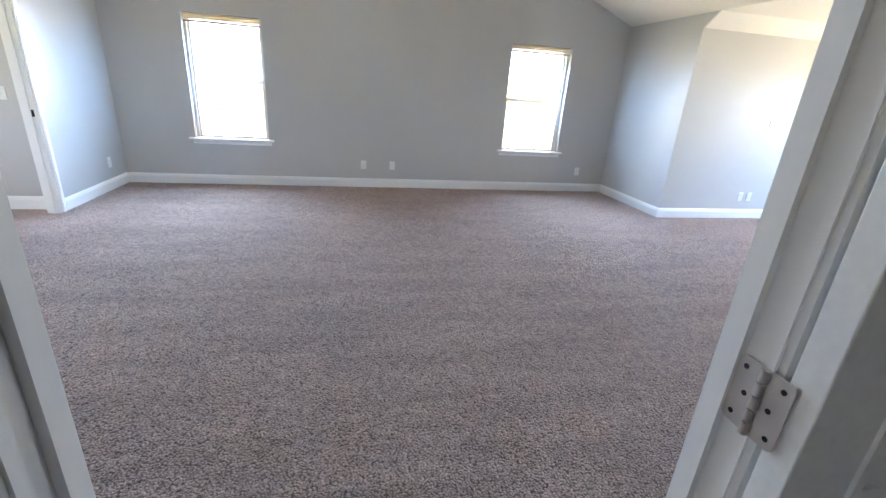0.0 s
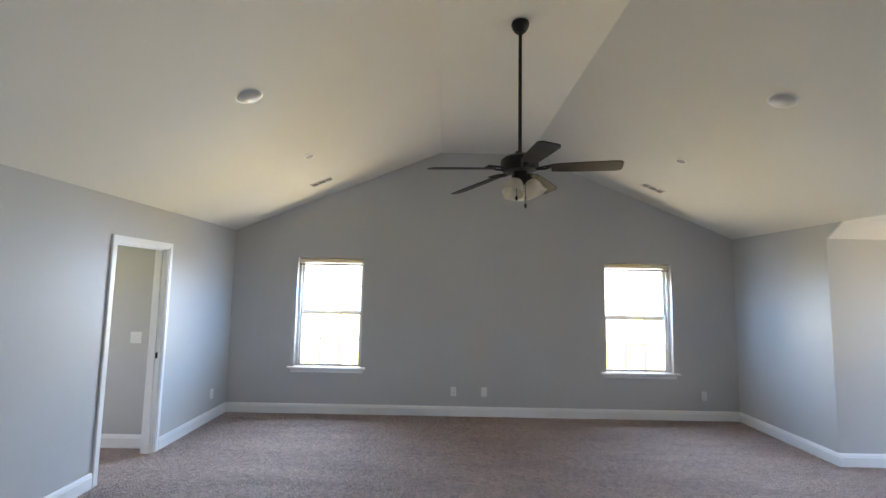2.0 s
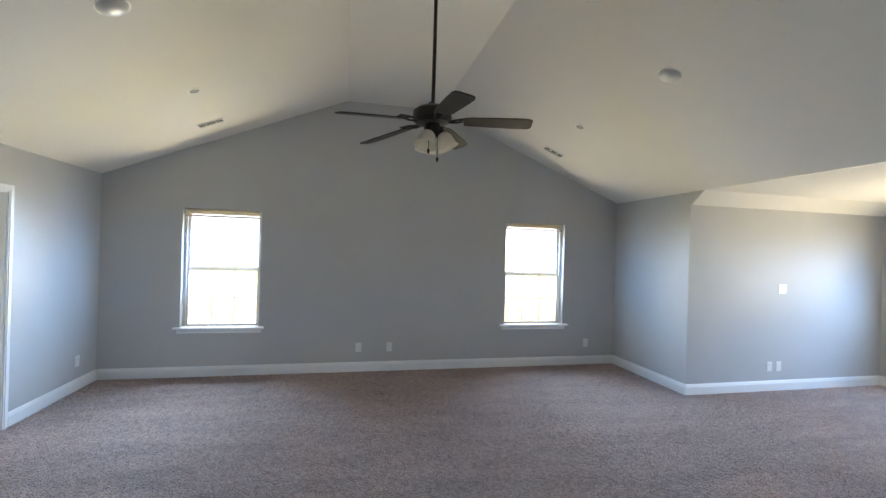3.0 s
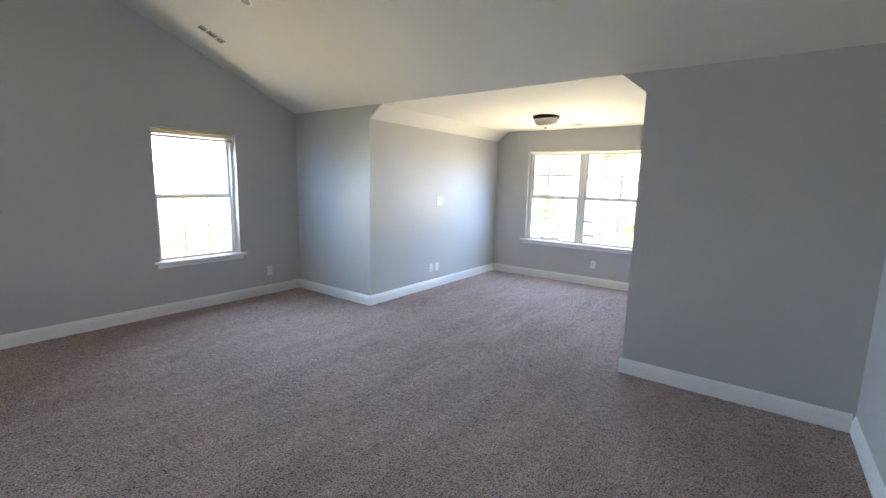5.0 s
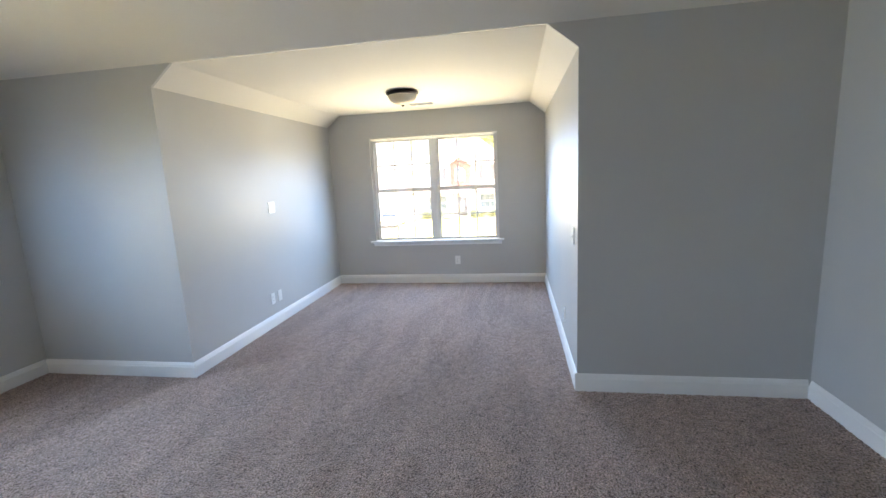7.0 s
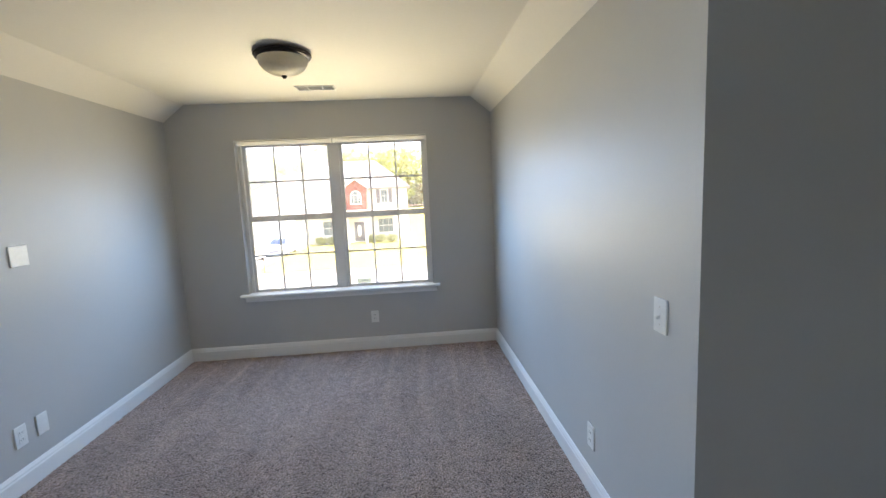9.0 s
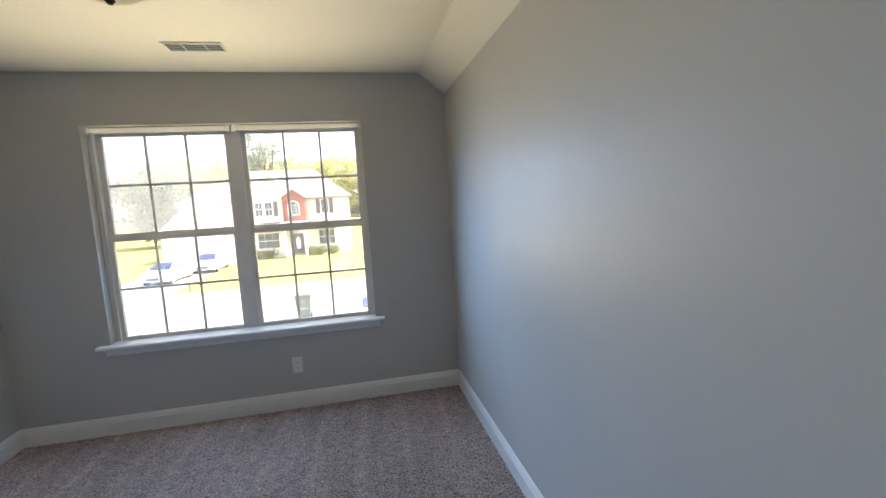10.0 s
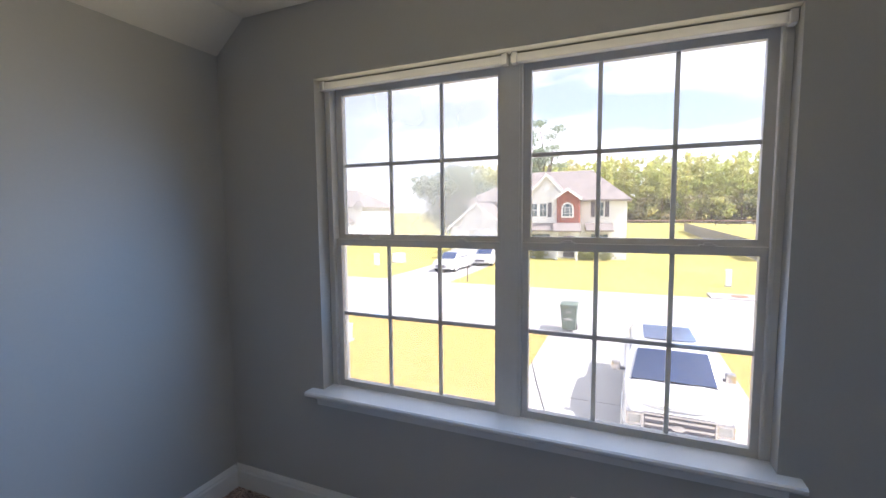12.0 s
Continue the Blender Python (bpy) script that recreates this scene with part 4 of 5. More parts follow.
def build_trees():
    rng = random.Random(5)
    ob = []
    for k in range(22):
        a, rr = rng.uniform(0, 6.28), rng.uniform(1.0, 5.6)
        ob.append((rr * math.cos(a) * 0.8, rr * math.sin(a), rng.uniform(3.0, 12.5) - 0.2 * rr, rng.uniform(1.8, 3.0), rng.uniform(2.0, 3.2), rng.uniform(1.7, 2.6)))
    tree(76, 31, 14.5, ob, LEAF_OAK, 11000, 0.32, "broad dark-green live oak behind the houses", 0.55, 11)
    tl = []
    for k in range(26):
        a, rr = rng.uniform(0, 6.28), rng.uniform(0.4, 3.2)
        tl.append((rr * math.cos(a), rr * math.sin(a), rng.uniform(8.5, 17.6) - 0.3 * rr, rng.uniform(0.6, 1.2), rng.uniform(0.8, 1.5), rng.uniform(0.4, 0.8)))
    tree(70, 14.6, 18.5, tl, LEAF_OAK, 5200, 0.15, "tall open-crowned tree behind the house", 0.26, 12)
    lo = [(rng.uniform(-2, 2), rng.uniform(-3, 3), rng.uniform(5, 10), 1.4, 1.6, 1.2) for _ in range(8)]
    tree(74, 16.5, 11, lo, LEAF_LIGHT, 2400, 0.26, "yellow-green tree behind the house roof", 0.2, 13)
    # the far woods: pine crowns over bare trunks, with brown brush along the edge
    stems, r2 = B(), np.random.default_rng(8)
    blobs, brush = [], []
    for i in range(460):
        x, y = r2.uniform(222, 268), r2.uniform(-150, 92)
        h = r2.uniform(21, 29.5) + (x - 222) * 0.07
        rod(stems, (x, y, GZ), (x + r2.uniform(-0.5, 0.5), y + r2.uniform(-0.5, 0.5), GZ + h), 0.26, 0.07, 6)
        for k in range(5):
            f = (0.50 if x < 236 else 0.36) + (0.12 if x < 236 else 0.15) * k
            blobs.append((x + r2.uniform(-1.3, 1.3), y + r2.uniform(-1.6, 1.6), GZ + h * f, 3.0 - 0.3 * k, r2.uniform(2.6, 4.0) - 0.35 * k, 1.5))
    for i in range(600):
        x, y = r2.uniform(219, 240), r2.uniform(-150, 92)
        (brush if r2.uniform() < 0.62 else blobs).append((x, y, GZ + r2.uniform(1.0, 9.5), 2.4, 2.8, r2.uniform(1.4, 3.8)))
    woods = tagged(new("far_woods"), "wall of tall yellow-green pines beyond the pond", "woods", "", "stuff")
    part("trunks", stems, BARK_PALE, woods)
    leafy("crowns", blobs, 120000, 0.80, LEAF_PINE, woods, "", 21)
    leafy("brush", brush, 32000, 0.75, LEAF_BRUSH, woods, "", 22)
    for k, (x, y) in enumerate(((48.6, 11.2), (48.7, 12.5), (48.5, 5.2), (48.7, 6.4), (48.6, 7.2))):
        shrub(x, y, 0.62, 40 + k)


# ---- houses ----
def facade_window(parent, x, y0, y1, z0, z1, rows=2, cols=2):
    """A sash window on a wall that faces -x."""
    bm = B()
    f = 0.09
    box(bm, x - 0.05, y0, z0, x + 0.02, y0 + f, z1)
    box(bm, x - 0.05, y1 - f, z0, x + 0.02, y1, z1)
    box(bm, x - 0.05, y0 + f, z0, x + 0.02, y1 - f, z0 + f)
    box(bm, x - 0.05, y0 + f, z1 - f, x + 0.02, y1 - f, z1)
    box(bm, x - 0.045, y0 + f, (z0 + z1) / 2 - 0.03, x + 0.02, y1 - f, (z0 + z1) / 2 + 0.03)
    for i in range(1, cols):
        y = y0 + (y1 - y0) * i / cols
        box(bm, x - 0.04, y - 0.018, z0 + f, x + 0.02, y + 0.018, z1 - f)
    w = part("window", bm, LAP, parent, "white framed sash window")
    part("pane", box(B(), x - 0.02, y0 + f, z0 + f, x + 0.01, y1 - f, z1 - f), DARKGL, w)
    return w


def hip_roof(bm, x0, x1, y0, y1, z0, z1, ry0, ry1, over=0.4, t=0.18):
    """A hipped roof with a level ridge along y."""
    xm = (x0 + x1) / 2
    b = [(x0 - over, y0 - over, z0), (x1 + over, y0 - over, z0), (x1 + over, y1 + over, z0), (x0 - over, y1 + over, z0)]
    lo = [bm.verts.new((p[0], p[1], p[2] - t)) for p in b]
    hi = [bm.verts.new(p) for p in b]
    r = [bm.verts.new((xm, ry0, z1)), bm.verts.new((xm, ry1, z1))]
    bm.faces.new(lo[::-1])
    for i in range(4):
        bm.faces.new((lo[i], lo[(i + 1) % 4], hi[(i + 1) % 4], hi[i]))
    bm.faces.new((hi[0], hi[1], r[0]))
    bm.faces.new((hi[1], hi[2], r[1], r[0]))
    bm.faces.new((hi[2], hi[3], r[1]))
    bm.faces.new((hi[3], hi[0], r[0], r[1]))
    return bm


def gable_front(parent, x, depth, y0, y1, z0, ze, za, wall, over=0.3, name="gable"):
    """A gabled projection whose face looks along -x: wall, white rakes and its roof."""
    ym = (y0 + y1) / 2
    g = part(name, prism(B(), [(x, y0, z0), (x, y1, z0), (x, y1, ze), (x, ym, za), (x, y0, ze)], (depth, 0, 0)), wall, parent)
    k = (za - ze) / (ym - y0)
    bm, trim = B(), B()
    for ya, s in ((y0, -1), (y1, 1)):
        e = (x - 0.35, ya + s * over, ze - k * over)
        a = (x - 0.35, ym, za)
        prism(bm, [e, a, (a[0], a[1], a[2] + 0.16), (e[0], e[1], e[2] + 0.16)], (depth + 2.2, 0, 0))
        prism(trim, [(e[0] - 0.03, e[1], e[2] - 0.10), (a[0] - 0.03, a[1], a[2] - 0.10), (a[0] - 0.03, a[1], a[2] + 0.15), (e[0] - 0.03, e[1], e[2] + 0.15)], (0.03, 0, 0))
    part("gable_roof", bm, SHINGLE, parent)
    part("rake_board", trim, TRIM, parent, "white rake board")
    return g


def porch_roof(parent, x, y0, y1, z0, z1, out):
    bm = prism(B(), [(x, y0, z1), (x - out, y0 - 0.2, z0), (x - out, y0 - 0.2, z0 - 0.14), (x, y0, z0 - 0.14)], (0, y1 - y0 + 0.2, 0))
    part("porch_roof", bm, SHINGLE, parent)


def brick_house():
    h = thing("house", pose(0, 0, 0), "cream two-storey house with red brick entry bay", "house", "houses across the street")
    part("wall", box(B(), 50, 3.45, GZ, 59, 14.0, 2.45), LAP, h, "cream lap siding walls")
    part("roof", hip_roof(B(), 50, 59, 3.45, 14.0, 2.55, 5.75, 7.0, 14.6), SHINGLE, h, "hipped grey-brown shingle roof")
    gable_front(h, 49.2, 3.0, 8.65, 12.9, 0.36, 2.7, 4.95, LAP, 0.45)
    part("wall", box(B(), 49.2, 9.75, GZ, 52.0, 12.9, 0.355), LAP, h)
    part("medallion", rod(B(), (49.15, 10.78, 3.75), (49.21, 10.78, 3.75), 0.30, segs=20), TRIM, h, "round white gable medallion")
    b = gable_front(h, 48.7, 2.4, 7.65, 9.72, 0.35, 2.75, 3.5, BRICKM, 0.3, "brick_bay")
    # arched window in the brick bay
    prof = [(48.66, 8.13, 0.85), (48.66, 9.27, 0.85)] + [(48.66, 8.70 + 0.57 * math.cos(a), 1.72 + 0.57 * math.sin(a)) for a in [math.pi * i / 12 for i in range(13)]]
    aw = part("arched_window", prism(B(), prof, (0.06, 0, 0)), TRIM, h, "white arched window surround")
    prof = [(48.62, 8.25, 0.97), (48.62, 9.15, 0.97)] + [(48.62, 8.70 + 0.45 * math.cos(a), 1.72 + 0.45 * math.sin(a)) for a in [math.pi * i / 12 for i in range(13)]]
    part("pane", prism(B(), prof, (0.05, 0, 0)), DARKGL, aw)
    bm = B()
    for y in (8.48, 8.92):
        box(bm, 48.60, y - 0.025, 0.97, 48.63, y + 0.025, 2.05)
    for z in (1.25, 1.55, 1.80):
        box(bm, 48.59, 8.25, z - 0.025, 48.63, 9.15, z + 0.025)
    part("glazing_bars", bm, TRIM, aw)
    facade_window(h, 49.2, 11.6, 12.4, 0.88, 2.30)
    facade_window(h, 49.2, 10.7, 11.5, 0.88, 2.30)
    facade_window(h, 50.0, 5.45, 6.25, 0.88, 2.35)
    for y0 in (5.02, 6.30):
        part("shutter", box(B(), 49.93, y0, 0.88, 50.02, y0 + 0.38, 2.35), SHUT, h, "slate shutter")
    for y0 in (10.28,):
        part("shutter", box(B(), 49.14, y0, 0.88, 49.22, y0 + 0.36, 2.30), SHUT, h, "slate shutter")
    porch_roof(h, 49.2, 9.9, 12.8, -0.35, 0.30, 0.9)
    porch_roof(h, 48.75, 7.5, 9.85, -0.35, 0.34, 1.3)
    porch_roof(h, 50.0, 4.7, 7.0, -0.35, 0.30, 1.0)
    facade_window(h, 49.2, 10.3, 12.4, -2.3, -0.7, 2, 3)
    facade_window(h, 50.0, 5.0, 6.7, -2.3, -0.7, 2, 3)
    d = part("front_door", box(B(), 49.9, 8.15, GZ + 0.15, 50.03, 9.2, -1.0), SHUT, h, "dark front door with an oval light")
    part("oval_light", prism(B(), [(49.87, 8.68 + 0.22 * math.cos(a), -1.95 + 0.62 * math.sin(a)) for a in [math.pi * i / 8 for i in range(16)]], (0.04, 0, 0)), TRIM, d)
    for y in (7.75, 9.6):
        part("porch_post", box(B(), 48.0, y - 0.1, GZ, 48.2, y + 0.1, -0.42), TRIM, h)
    # garage wing
    part("wing_wall", box(B(), 50.5, 14.0, GZ, 58, 19.4, 2.45), LAP, h)
    part("wing_roof", hip_roof(B(), 50.5, 58, 12.5, 19.4, 2.55, 4.7, 13.0, 16.2), SHINGLE, h)
    gable_front(h, 45.2, 5.6, 14.0, 19.3, GZ, 0.0, 2.2, LAP, 0.3, "garage")
    gd = B()
    for k in range(4):
        box(gd, 45.12, 14.35, GZ + 0.03 + k * 0.56, 45.21, 18.95, GZ + 0.57 + k * 0.56)
    part("garage_door", gd, TRIM, h, "white panelled garage door")
    dish = lathe(B(), [(0, 0.0), (0.22, 0.03), (0.34, 0.09), (0.34, 0.11), (0.22, 0.05), (0, 0.02)], 20)
    bmesh.ops.transform(dish, matrix=pose(50.1, 19.55, 1.1, 0, -70, 20), verts=dish.verts[:])
    rod(dish, (50.3, 19.42, 0.9), (50.15, 19.55, 1.1), 0.02)
    part("satellite_dish", dish, TRIM, h, "pale satellite dish")


def plain_house(x, y, w, d, label):
    h = thing("house", pose(x, y, 0), label, "house", "houses across the street")
    part("wall", box(B(), 0, 0, GZ, d, w, 2.2), LAP, h, "cream lap siding walls")
    part("roof", hip_roof(B(), 0, d, 0, w, 2.3, 5.0, w * 0.3, w * 0.7), SHINGLE, h)
    gable_front(h, -2.5, 3.5, w * 0.12, w * 0.5, GZ, 0.2, 2.2, LAP, 0.3, "garage")
    for y0 in (0.2, 0.45, 0.7):
        facade_window(h, 0, y0 * w + 0.2, y0 * w + 1.2, 0.5, 1.9)
    facade_window(h, 0, 0.72 * w, 0.72 * w + 1.3, -2.2, -0.8)


# ---- vehicles ----
def body_loft(bm, sections):
    """Cross-sections (x, half_width_low, half_width_high, z_low, z_high) joined into a closed hull."""
    rings = []
    for x, wl, wh, zl, zh in sections:
        zm = zl + (zh - zl) * 0.55
        rings.append([bm.verts.new(p) for p in ((x, -wl * 0.94, zl), (x, -wl, zm), (x, -wh, zh - 0.04), (x, -wh * 0.90, zh), (x, wh * 0.90, zh), (x, wh, zh - 0.04), (x, wl, zm), (x, wl * 0.94, zl))])
    for a, b in zip(rings, rings[1:]):
        for i in range(8):
            j = (i + 1) % 8
            bm.faces.new((a[i], a[j], b[j], b[i]))
    bm.faces.new(rings[0][::-1])
    bm.faces.new(rings[-1])
    return bm


def wheel(parent, x, y, r, w):
    s = 1 if y > 0 else -1
    t = lathe(B(), [(r * 0.62, -w / 2), (r * 0.95, -w / 2), (r, -w / 2 + 0.03), (r, w / 2 - 0.03), (r * 0.95, w / 2), (r * 0.62, w / 2)], 24)
    m = pose(x, y, r, -90 * s, 0, 0)
    bmesh.ops.transform(t, matrix=m, verts=t.verts[:])
    wh = part("tyre", t, RUBBER, parent, "black tyre", smooth=True)
    t = lathe(B(), [(0, w * 0.32), (r * 0.18, w * 0.34), (r * 0.22, w * 0.25), (r * 0.56, w * 0.28), (r * 0.63, w * 0.44), (r * 0.63, -w * 0.4), (0, -w * 0.4)], 24)
    bmesh.ops.transform(t, matrix=m, verts=t.verts[:])
    part("rim", t, CHROME, wh, smooth=True)


def shell(bm, nu, nv, front, back):
    """A closed panel between two surfaces, each a function of u and v in 0..1."""
    grids = [[[bm.verts.new(fn(i / nu, k / nv)) for k in range(nv + 1)] for i in range(nu + 1)] for fn in (front, back)]
    f, b = grids
    for i in range(nu):
        for k in range(nv):
            bm.faces.new((f[i][k], f[i][k + 1], f[i + 1][k + 1], f[i + 1][k]))
            bm.faces.new((b[i][k], b[i + 1][k], b[i + 1][k + 1], b[i][k + 1]))
    for i in range(nu):
        bm.faces.new((f[i][0], f[i + 1][0], b[i + 1][0], b[i][0]))
        bm.faces.new((f[i + 1][nv], f[i][nv], b[i][nv], b[i + 1][nv]))
    for k in range(nv):
        bm.faces.new((f[0][k + 1], f[0][k], b[0][k], b[0][k + 1]))
        bm.faces.new((f[nu][k], f[nu][k + 1], b[nu][k + 1], b[nu][k]))
    return bm


def screen_point(u, v, out):
    """A point of the raked, bowed windscreen: u up, v across."""
    c = 2 * v - 1
    bow = out * (1 - c * c)
    return (1.338 - 0.452 * u + 0.09 * bow + 0.010, c * (0.83 - 0.13 * u), 1.300 + 0.535 * u + 0.035 * bow + 0.008)


def hood_point(u, v, lift):
    """A point of the domed hood: u towards the nose, v across."""
    c = 2 * v - 1
    dome = (1 - c ** 4) * 0.035 + 0.018 * max(0.0, 1 - abs(abs(c) - 0.62) * 6) * (1 - u)
    x = 1.40 + 0.95 * u + 0.10 * (1 - c * c) * (1 if u > 0.5 else 0.55)
    return (x, c * (0.86 - 0.05 * u), 1.262 - 0.10 * u ** 1.8 - 0.02 + lift * (0.03 + dome))


def pickup(m):
    """Full-size crew-cab pickup, nose along +x."""
    t = thing("pickup_truck", m, "white crew-cab pickup truck parked on the driveway", "truck")
    part("body", body_loft(B(), [(-2.95, 0.98, 0.98, 0.55, 1.36), (-1.55, 1.0, 1.0, 0.45, 1.38), (-1.5, 1.0, 1.0, 0.40, 1.30), (0.9, 1.0, 1.0, 0.40, 1.28), (1.35, 1.0, 0.96, 0.42, 1.26), (2.06, 1.0, 0.92, 0.45, 1.22), (2.38, 0.99, 0.88, 0.5, 1.16), (2.48, 0.95, 0.82, 0.55, 1.06)]), WHITEP, t, "white painted body", smooth=True)
    part("bed_floor", box(B(), -2.85, -0.78, 1.372, -1.62, 0.78, 1.392), SHUT, t, "dark bed cover")
    cab = part("cab", body_loft(B(), [(-1.62, 0.92, 0.80, 1.27, 1.36), (-1.42, 0.93, 0.80, 1.27, 1.82), (-1.1, 0.95, 0.79, 1.27, 1.93), (0.3, 0.95, 0.78, 1.25, 1.95), (0.80, 0.95, 0.77, 1.25, 1.88), (1.30, 0.95, 0.92, 1.23, 1.29)]), WHITEP, t, "white cab and pillars", smooth=True)
    ws = shell(B(), 6, 12, lambda u, v: screen_point(u, v, 1.0), lambda u, v: Vector(screen_point(u, v, 0.0)) - Vector((0.03, 0, 0.03)))
    part("windscreen", ws, CABIN, cab, "blue-tinted windscreen", smooth=True)
    part("hood", shell(B(), 6, 16, lambda u, v: hood_point(u, v, 1.0), lambda u, v: hood_point(u, v, 0.0)), WHITEP, t, "white domed hood", smooth=True)
    part("sunroof", prism(B(), [(-0.85, -0.54, 1.945), (0.36, -0.56, 1.952), (0.44, -0.50, 1.950), (0.47, 0, 1.950), (0.44, 0.50, 1.950), (0.36, 0.56, 1.952), (-0.85, 0.54, 1.945)], (0, 0, 0.014)), CABIN, cab, "large glass sunroof")
    for s in (-1, 1):
        part("side_window", prism(B(), [(1.08, s * 0.955, 1.34), (0.66, s * 0.835, 1.80), (-0.35, s * 0.835, 1.82), (-0.35, s * 0.955, 1.34)], (0, s * 0.012, 0)), CABIN, cab)
        part("side_window", prism(B(), [(-0.45, s * 0.955, 1.34), (-0.45, s * 0.835, 1.82), (-1.15, s * 0.845, 1.80), (-1.25, s * 0.955, 1.34)], (0, s * 0.012, 0)), CABIN, cab)
        arm = part("mirror", box(B(), 0.72, min(s * 1.06, s * 1.26), 1.24, 0.86, max(s * 1.06, s * 1.26), 1.46, 0.03), CHROME, t, "chrome-capped mirror", smooth=True)
        part("mirror_arm", box(B(), 0.76, min(s * 0.97, s * 1.07), 1.26, 0.82, max(s * 0.97, s * 1.07), 1.32), SHUT, arm)
        hl = box(B(), 2.30, min(s * 0.60, s * 0.93), 0.80, 2.515, max(s * 0.60, s * 0.93), 1.06, 0.02)
        hd = part("headlight", hl, CHROME, t, "chrome-backed headlight")
        part("lens", box(B(), 2.50, min(s * 0.66, s * 0.88), 0.85, 2.522, max(s * 0.66, s * 0.88), 1.01, 0.008), LAMPG, hd, "clear lamp lens")
        part("fender_flare", box(B(), 1.32, min(s * 0.98, s * 1.025), 0.42, 2.18, max(s * 0.98, s * 1.025), 0.95, 0.03), WHITEP, t)
    g = part("grille", box(B(), 2.46, -0.62, 0.68, 2.535, 0.62, 1.08, 0.02), SHUT, t, "dark grille with chrome bars")
    bm = box(B(), 2.50, -0.64, 1.06, 2.56, 0.64, 1.10, 0.01)
    for s in (-1, 1):
        box(bm, 2.50, min(s * 0.60, s * 0.65), 0.68, 2.555, max(s * 0.60, s * 0.65), 1.06, 0.01)
    part("grille_surround", bm, CHROME, g)
    for z in (0.76, 0.88, 1.00):
        part("grille_bar", box(B(), 2.52, -0.59, z - 0.028, 2.565, 0.59, z + 0.028, 0.01), CHROME, g)
    part("badge", lathe(B(), [(0, 0.0), (0.10, 0.0), (0.10, 0.02), (0, 0.028)], 20), CHROME, g).matrix_basis = pose(2.565, 0, 0.88, 0, 90, 0) @ Matrix.Diagonal((0.6, 1.2, 1, 1))
    part("front_bumper", box(B(), 2.38, -0.99, 0.44, 2.66, 0.99, 0.68, 0.05), CHROME, t, "chrome front bumper", smooth=True)
    part("rear_bumper", box(B(), -3.08, -0.97, 0.5, -2.93, 0.97, 0.68, 0.03), CHROME, t)
    for x in (1.75, -1.85):
        for y in (-0.86, 0.86):
            wheel(t, x, y, 0.40, 0.26)
    part("cowl", box(B(), 1.33, -0.84, 1.255, 1.44, 0.84, 1.278), SHUT, t, "dark cowl under the windscreen")
    for y in (-0.35, 0.3):
        bm = rod(B(), (1.335, y - 0.1, 1.325), (1.22, y + 0.42, 1.47), 0.008)
        part("wiper", bm, RUBBER, t)


def sedan(m, label):
    t = thing("car", m, label, "car", "cars across the street")
    part("body", body_loft(B(), [(-2.35, 0.80, 0.74, 0.45, 0.92), (-2.1, 0.90, 0.84, 0.28, 1.02), (-1.2, 0.91, 0.86, 0.22, 1.02), (1.0, 0.91, 0.86, 0.22, 0.98), (1.9, 0.90, 0.80, 0.25, 0.82), (2.30, 0.82, 0.68, 0.32, 0.66)]), WHITEP, t, "white painted body", smooth=True)
    cab = part("cabin", body_loft(B(), [(-1.95, 0.78, 0.74, 0.95, 1.03), (-1.2, 0.80, 0.64, 0.95, 1.38), (-0.3, 0.80, 0.62, 0.95, 1.46), (0.3, 0.80, 0.62, 0.95, 1.42), (1.20, 0.80, 0.76, 0.92, 0.99)]), WHITEP, t, smooth=True)
    part("windscreen", prism(B(), [(1.20, -0.70, 1.00), (1.20, 0.70, 1.00), (0.36, 0.57, 1.415), (0.36, -0.57, 1.415)], (0.012, 0, 0.018)), CABIN, cab)
    for s in (-1, 1):
        part("side_window", prism(B(), [(0.85, s * 0.80, 1.03), (0.25, s * 0.665, 1.38), (-1.0, s * 0.665, 1.36), (-1.45, s * 0.80, 1.05)], (0, s * 0.012, 0)), CABIN, cab)
        part("headlight", box(B(), 1.95, min(s * 0.5, s * 0.80), 0.58, 2.24, max(s * 0.5, s * 0.80), 0.70, 0.02), LAMPG, t)
        part("mirror", box(B(), 0.75, min(s * 0.86, s * 1.0), 0.98, 0.9, max(s * 0.86, s * 1.0), 1.1, 0.02), WHITEP, t)
    part("grille", box(B(), 2.18, -0.42, 0.40, 2.315, 0.42, 0.60, 0.02), SHUT, t, "dark grille")
    for x in (1.4, -1.4):
        for y in (-0.79, 0.79):
            wheel(t, x, y, 0.33, 0.21)


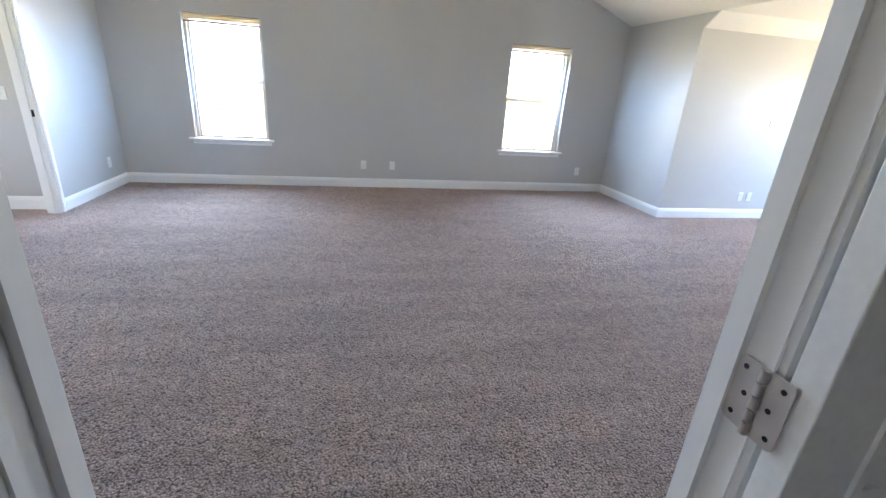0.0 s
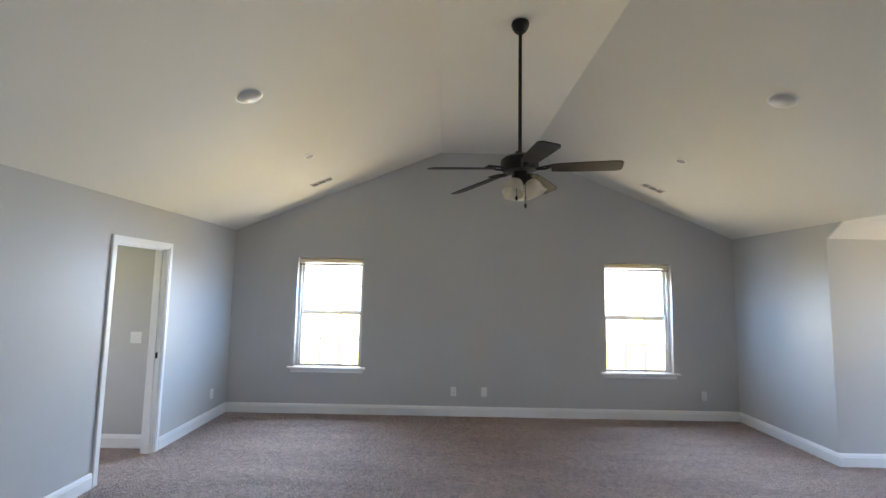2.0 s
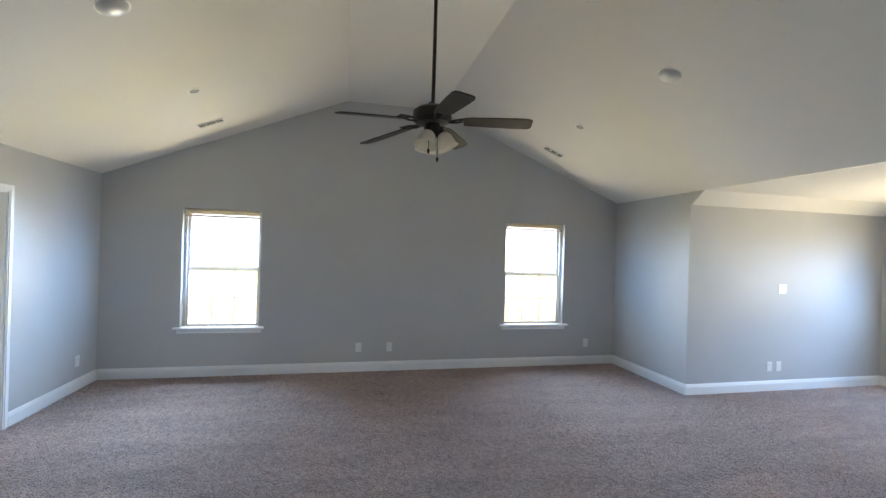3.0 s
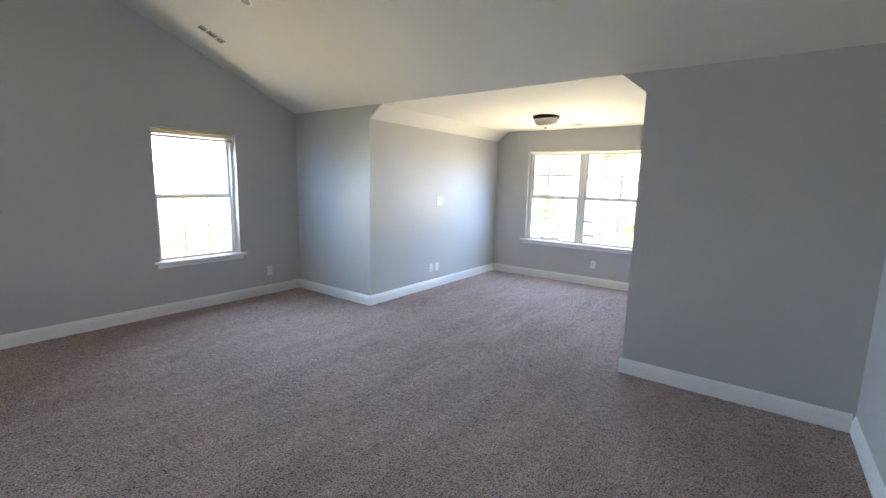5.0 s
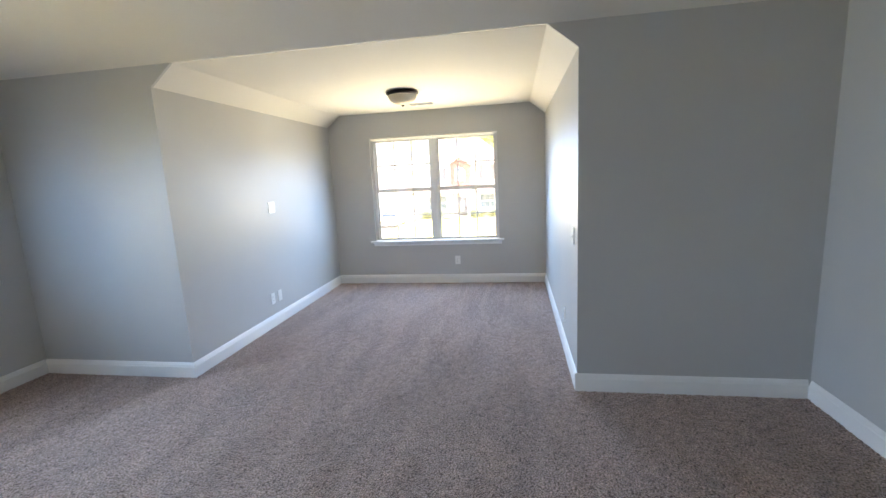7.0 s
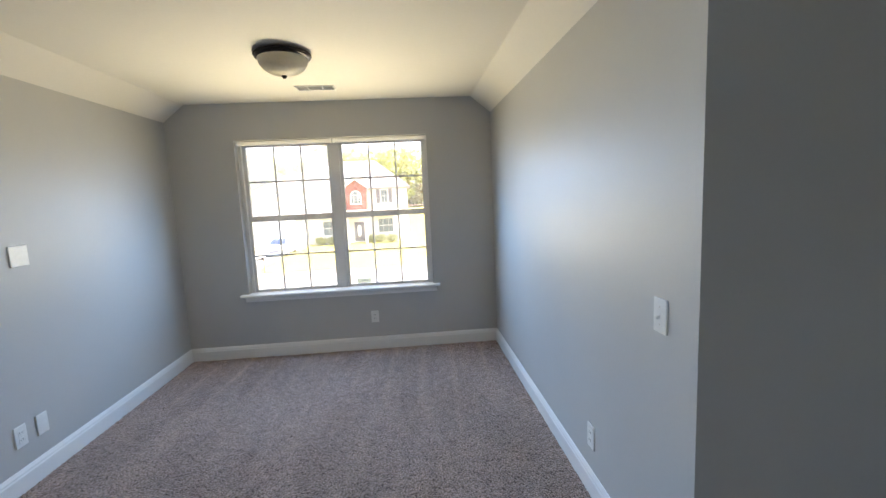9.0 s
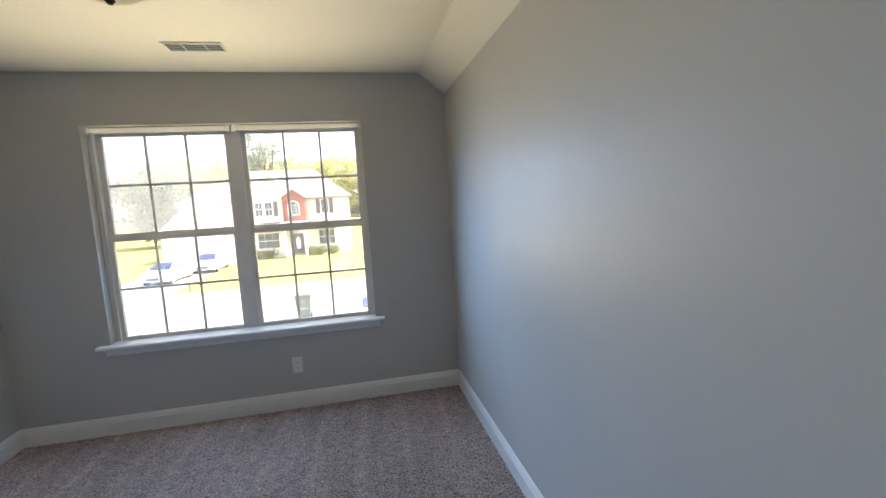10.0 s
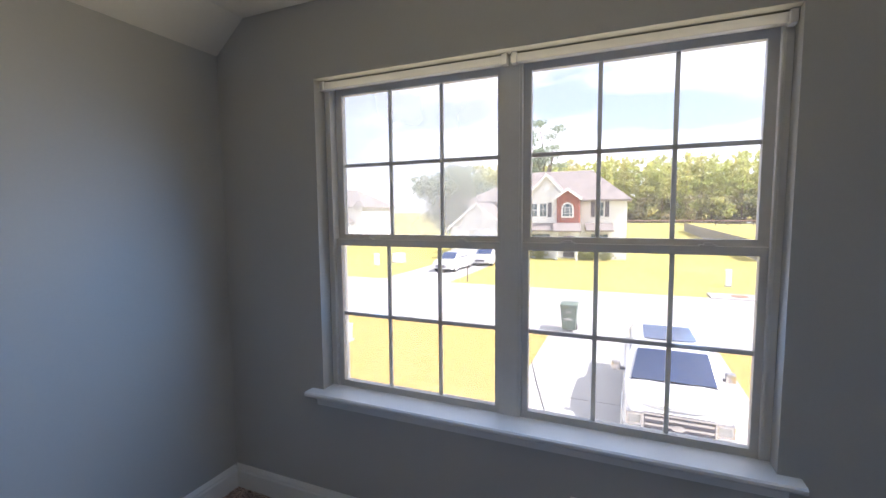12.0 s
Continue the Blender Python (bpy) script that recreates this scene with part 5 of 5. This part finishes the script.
# ---- street things ----
def wheelie_bin(m):
    t = thing("wheelie_bin", m, "dark green wheeled rubbish bin at the kerb", "bin")
    bm = B()
    rings = []
    for z, w, d in ((0.10, 0.23, 0.24), (0.12, 0.24, 0.25), (0.98, 0.30, 0.34), (1.0, 0.32, 0.36), (1.03, 0.32, 0.36)):
        rings.append([bm.verts.new(p) for p in ((-w, -d, z), (w, -d, z), (w, d, z), (-w, d, z))])
    for a, b in zip(rings, rings[1:]):
        for i in range(4):
            bm.faces.new((a[i], a[(i + 1) % 4], b[(i + 1) % 4], b[i]))
    bm.faces.new(rings[0][::-1])
    bm.faces.new(rings[-1])
    body = part("body", bm, BINM, t)
    for z, w in ((0.80, 0.10), (0.52, 0.14)):
        part("marking", box(B(), -w, -0.345, z - 0.03, w, -0.24, z + 0.03), LAMPG, body, "pale moulded marking")
    for x in (-0.2, 0.2):
        part("lid_rib", box(B(), x - 0.025, -0.34, 1.098, x + 0.025, 0.32, 1.118, 0.006), BINM, t)
    part("lid", box(B(), -0.33, -0.39, 1.032, 0.33, 0.37, 1.10, 0.025), BINM, t, smooth=True)
    part("handle", rod(B(), (-0.26, 0.41, 1.02), (0.26, 0.41, 1.02), 0.018), BINM, t)
    for s in (-1, 1):
        w = lathe(B(), [(0, -0.03), (0.10, -0.03), (0.115, -0.02), (0.115, 0.02), (0.10, 0.03), (0, 0.03)], 18)
        bmesh.ops.transform(w, matrix=pose(s * 0.25, 0.26, 0.115, 0, 90, 0), verts=w.verts[:])
        part("wheel", w, RUBBER, t)


def utility_box(x, y, w, h, label):
    t = thing("utility_box", pose(x, y, GZ), label, "utility box", "utility boxes")
    part("base", box(B(), -w * 0.6, -w * 0.6, 0, w * 0.6, w * 0.6, 0.08), CONC, t)
    part("cabinet", box(B(), -w / 2, -w / 2, 0.08, w / 2, w / 2, h, 0.03), TRIM, t)
    part("lid", box(B(), -w * 0.54, -w * 0.54, h - 0.01, w * 0.54, w * 0.54, h + 0.04, 0.015), TRIM, t)


def marker_post(x, y, h, label):
    t = thing("marker_post", pose(x, y, GZ), label, "post", "posts")
    part("stake", rod(B(), (0, 0, 0), (0, 0, h), 0.045, 0.04), BARK, t)
    part("cap", box(B(), -0.06, -0.06, h, 0.06, 0.06, h + 0.03), BARK, t)


def board_fence():
    f = thing("board_fence", pose(0, 0, GZ), "weathered grey board fence along a side yard", "fence")
    me = mesh_of("board", box(B(), -0.14, -0.012, 0.04, 0.14, 0.012, 1.82), FENCEM)
    for i in range(210):
        ob = new("board", me)
        ob.parent = f
        ob.matrix_basis = pose(52 + i * 0.30, -7.4 - i * 0.0045, random.uniform(-0.015, 0.015))
    for z in (0.45, 1.45):
        part("rail", box(B(), 52, -7.46, z, 115, -7.425, z + 0.09), FENCEM, f)


def rail_fence():
    f = thing("rail_fence", pose(0, 0, GZ), "dark post and rail fence before the pond", "fence")
    for i in range(9):
        y = -44 + i * 3.0
        part("post", box(B(), 149.9, y - 0.09, 0, 150.1, y + 0.09, 1.5), BARK, f)
    for z in (0.6, 1.25):
        part("rail", box(B(), 149.85, -44, z, 149.9, -20, z + 0.16), BARK, f)


def hoop(x, y):
    t = thing("basketball_hoop", pose(x, y, GZ), "white basketball backboard on a pole", "basketball hoop")
    part("pole", rod(B(), (0, 0, 0), (0, 0, 3.0), 0.07), SHUT, t)
    part("backboard", box(B(), -0.2, -0.9, 2.6, -0.14, 0.9, 3.7), TRIM, t)


def driveway_cable():
    """A slack thin cable lying on the concrete."""
    bm, p = B(), None
    for k in range(13):
        u = k / 12
        q = Vector((18.9 - 3.5 * u, 6.08 - 1.05 * u + 0.02 * math.sin(3.0 * u), GZ + 0.037))
        if p:
            rod(bm, p, q, 0.012, segs=6)
        p = q
    solid("cable", bm, RUBBER, "thin dark cable lying slack on the driveway", "cable")


build_ground()
build_trees()
brick_house()
plain_house(58, 38, 13, 9, "pale two-storey house with a garage gable")
plain_house(60, 58, 13, 9, "pale two-storey house down the street")
pickup(pose(16.63, 2.57, GZ + 0.025, 0, 0, 180) @ Matrix.Diagonal((0.95, 0.92, 0.95, 1)))
sedan(pose(38.4, 16.4, GZ + 0.025, 0, 0, 176), "white saloon car parked on a driveway")
sedan(pose(43.0, 14.9, GZ + 0.025, 0, 0, 180), "white car parked close to the garage")
wheelie_bin(pose(23.0, 5.45, GZ + 0.03, 0, 0, -90))
utility_box(18.7, 12.9, 0.45, 0.6, "pale utility cabinet on the lawn")
utility_box(41.4, 23.1, 0.9, 0.8, "pale utility cabinet across the street")
utility_box(38.8, 23.9, 0.35, 1.0, "narrow white utility pedestal on the lawn")
utility_box(36.6, -2.3, 0.28, 1.0, "narrow white utility pedestal near the street")
marker_post(32.9, 13.2, 1.0, "thin dark stake beside the driveway")
marker_post(36.5, 27.5, 2.4, "thin dark post on the lawn")
board_fence()
rail_fence()
hoop(120, -29)
driveway_cable()


# ---- carpet pile ----
def carpet_pile():
    """A tufted surface: a fine grid with a random height and shift at every tuft."""
    rng = np.random.default_rng(3)
    step = 0.0115
    f = [o for o in scene.objects if o.name == "floor"][0]
    for x0, x1, y0, y1 in ((XW, XE, YS, YN), (XE, AX, AYS, AYN), (DS[0], DS[1], 0.2, YS)):
        nx, ny = int((x1 - x0) / step), int((y1 - y0) / step)
        gx, gy = np.meshgrid(np.linspace(x0, x1, nx), np.linspace(y0, y1, ny))
        gx = gx + rng.uniform(-0.4, 0.4, gx.shape) * step
        gy = gy + rng.uniform(-0.4, 0.4, gy.shape) * step
        broad = np.sin(gx * 3.1 + np.sin(gy * 2.3) * 1.2) * np.sin(gy * 1.7 + 0.6) * 0.0008
        z = 0.004 + rng.uniform(0, 0.009, gx.shape) + broad
        co = np.stack([gx, gy, z], -1).reshape(-1, 3).astype(np.float32)
        a = (np.arange(ny - 1)[:, None] * nx + np.arange(nx - 1)[None, :]).ravel()
        quads = np.stack([a, a + 1, a + nx + 1, a + nx], 1).astype(np.int32)
        me = bpy.data.meshes.new("carpet_pile")
        me.vertices.add(len(co))
        me.vertices.foreach_set("co", co.ravel())
        me.loops.add(quads.size)
        me.loops.foreach_set("vertex_index", quads.ravel())
        me.polygons.add(len(quads))
        me.polygons.foreach_set("loop_start", np.arange(0, quads.size, 4, dtype=np.int32))
        me.update(calc_edges=True)
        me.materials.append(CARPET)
        ob = tagged(new("carpet_pile", me), "taupe cut-pile tufts of the carpet", "", "", "stuff")
        ob.parent = f


carpet_pile()
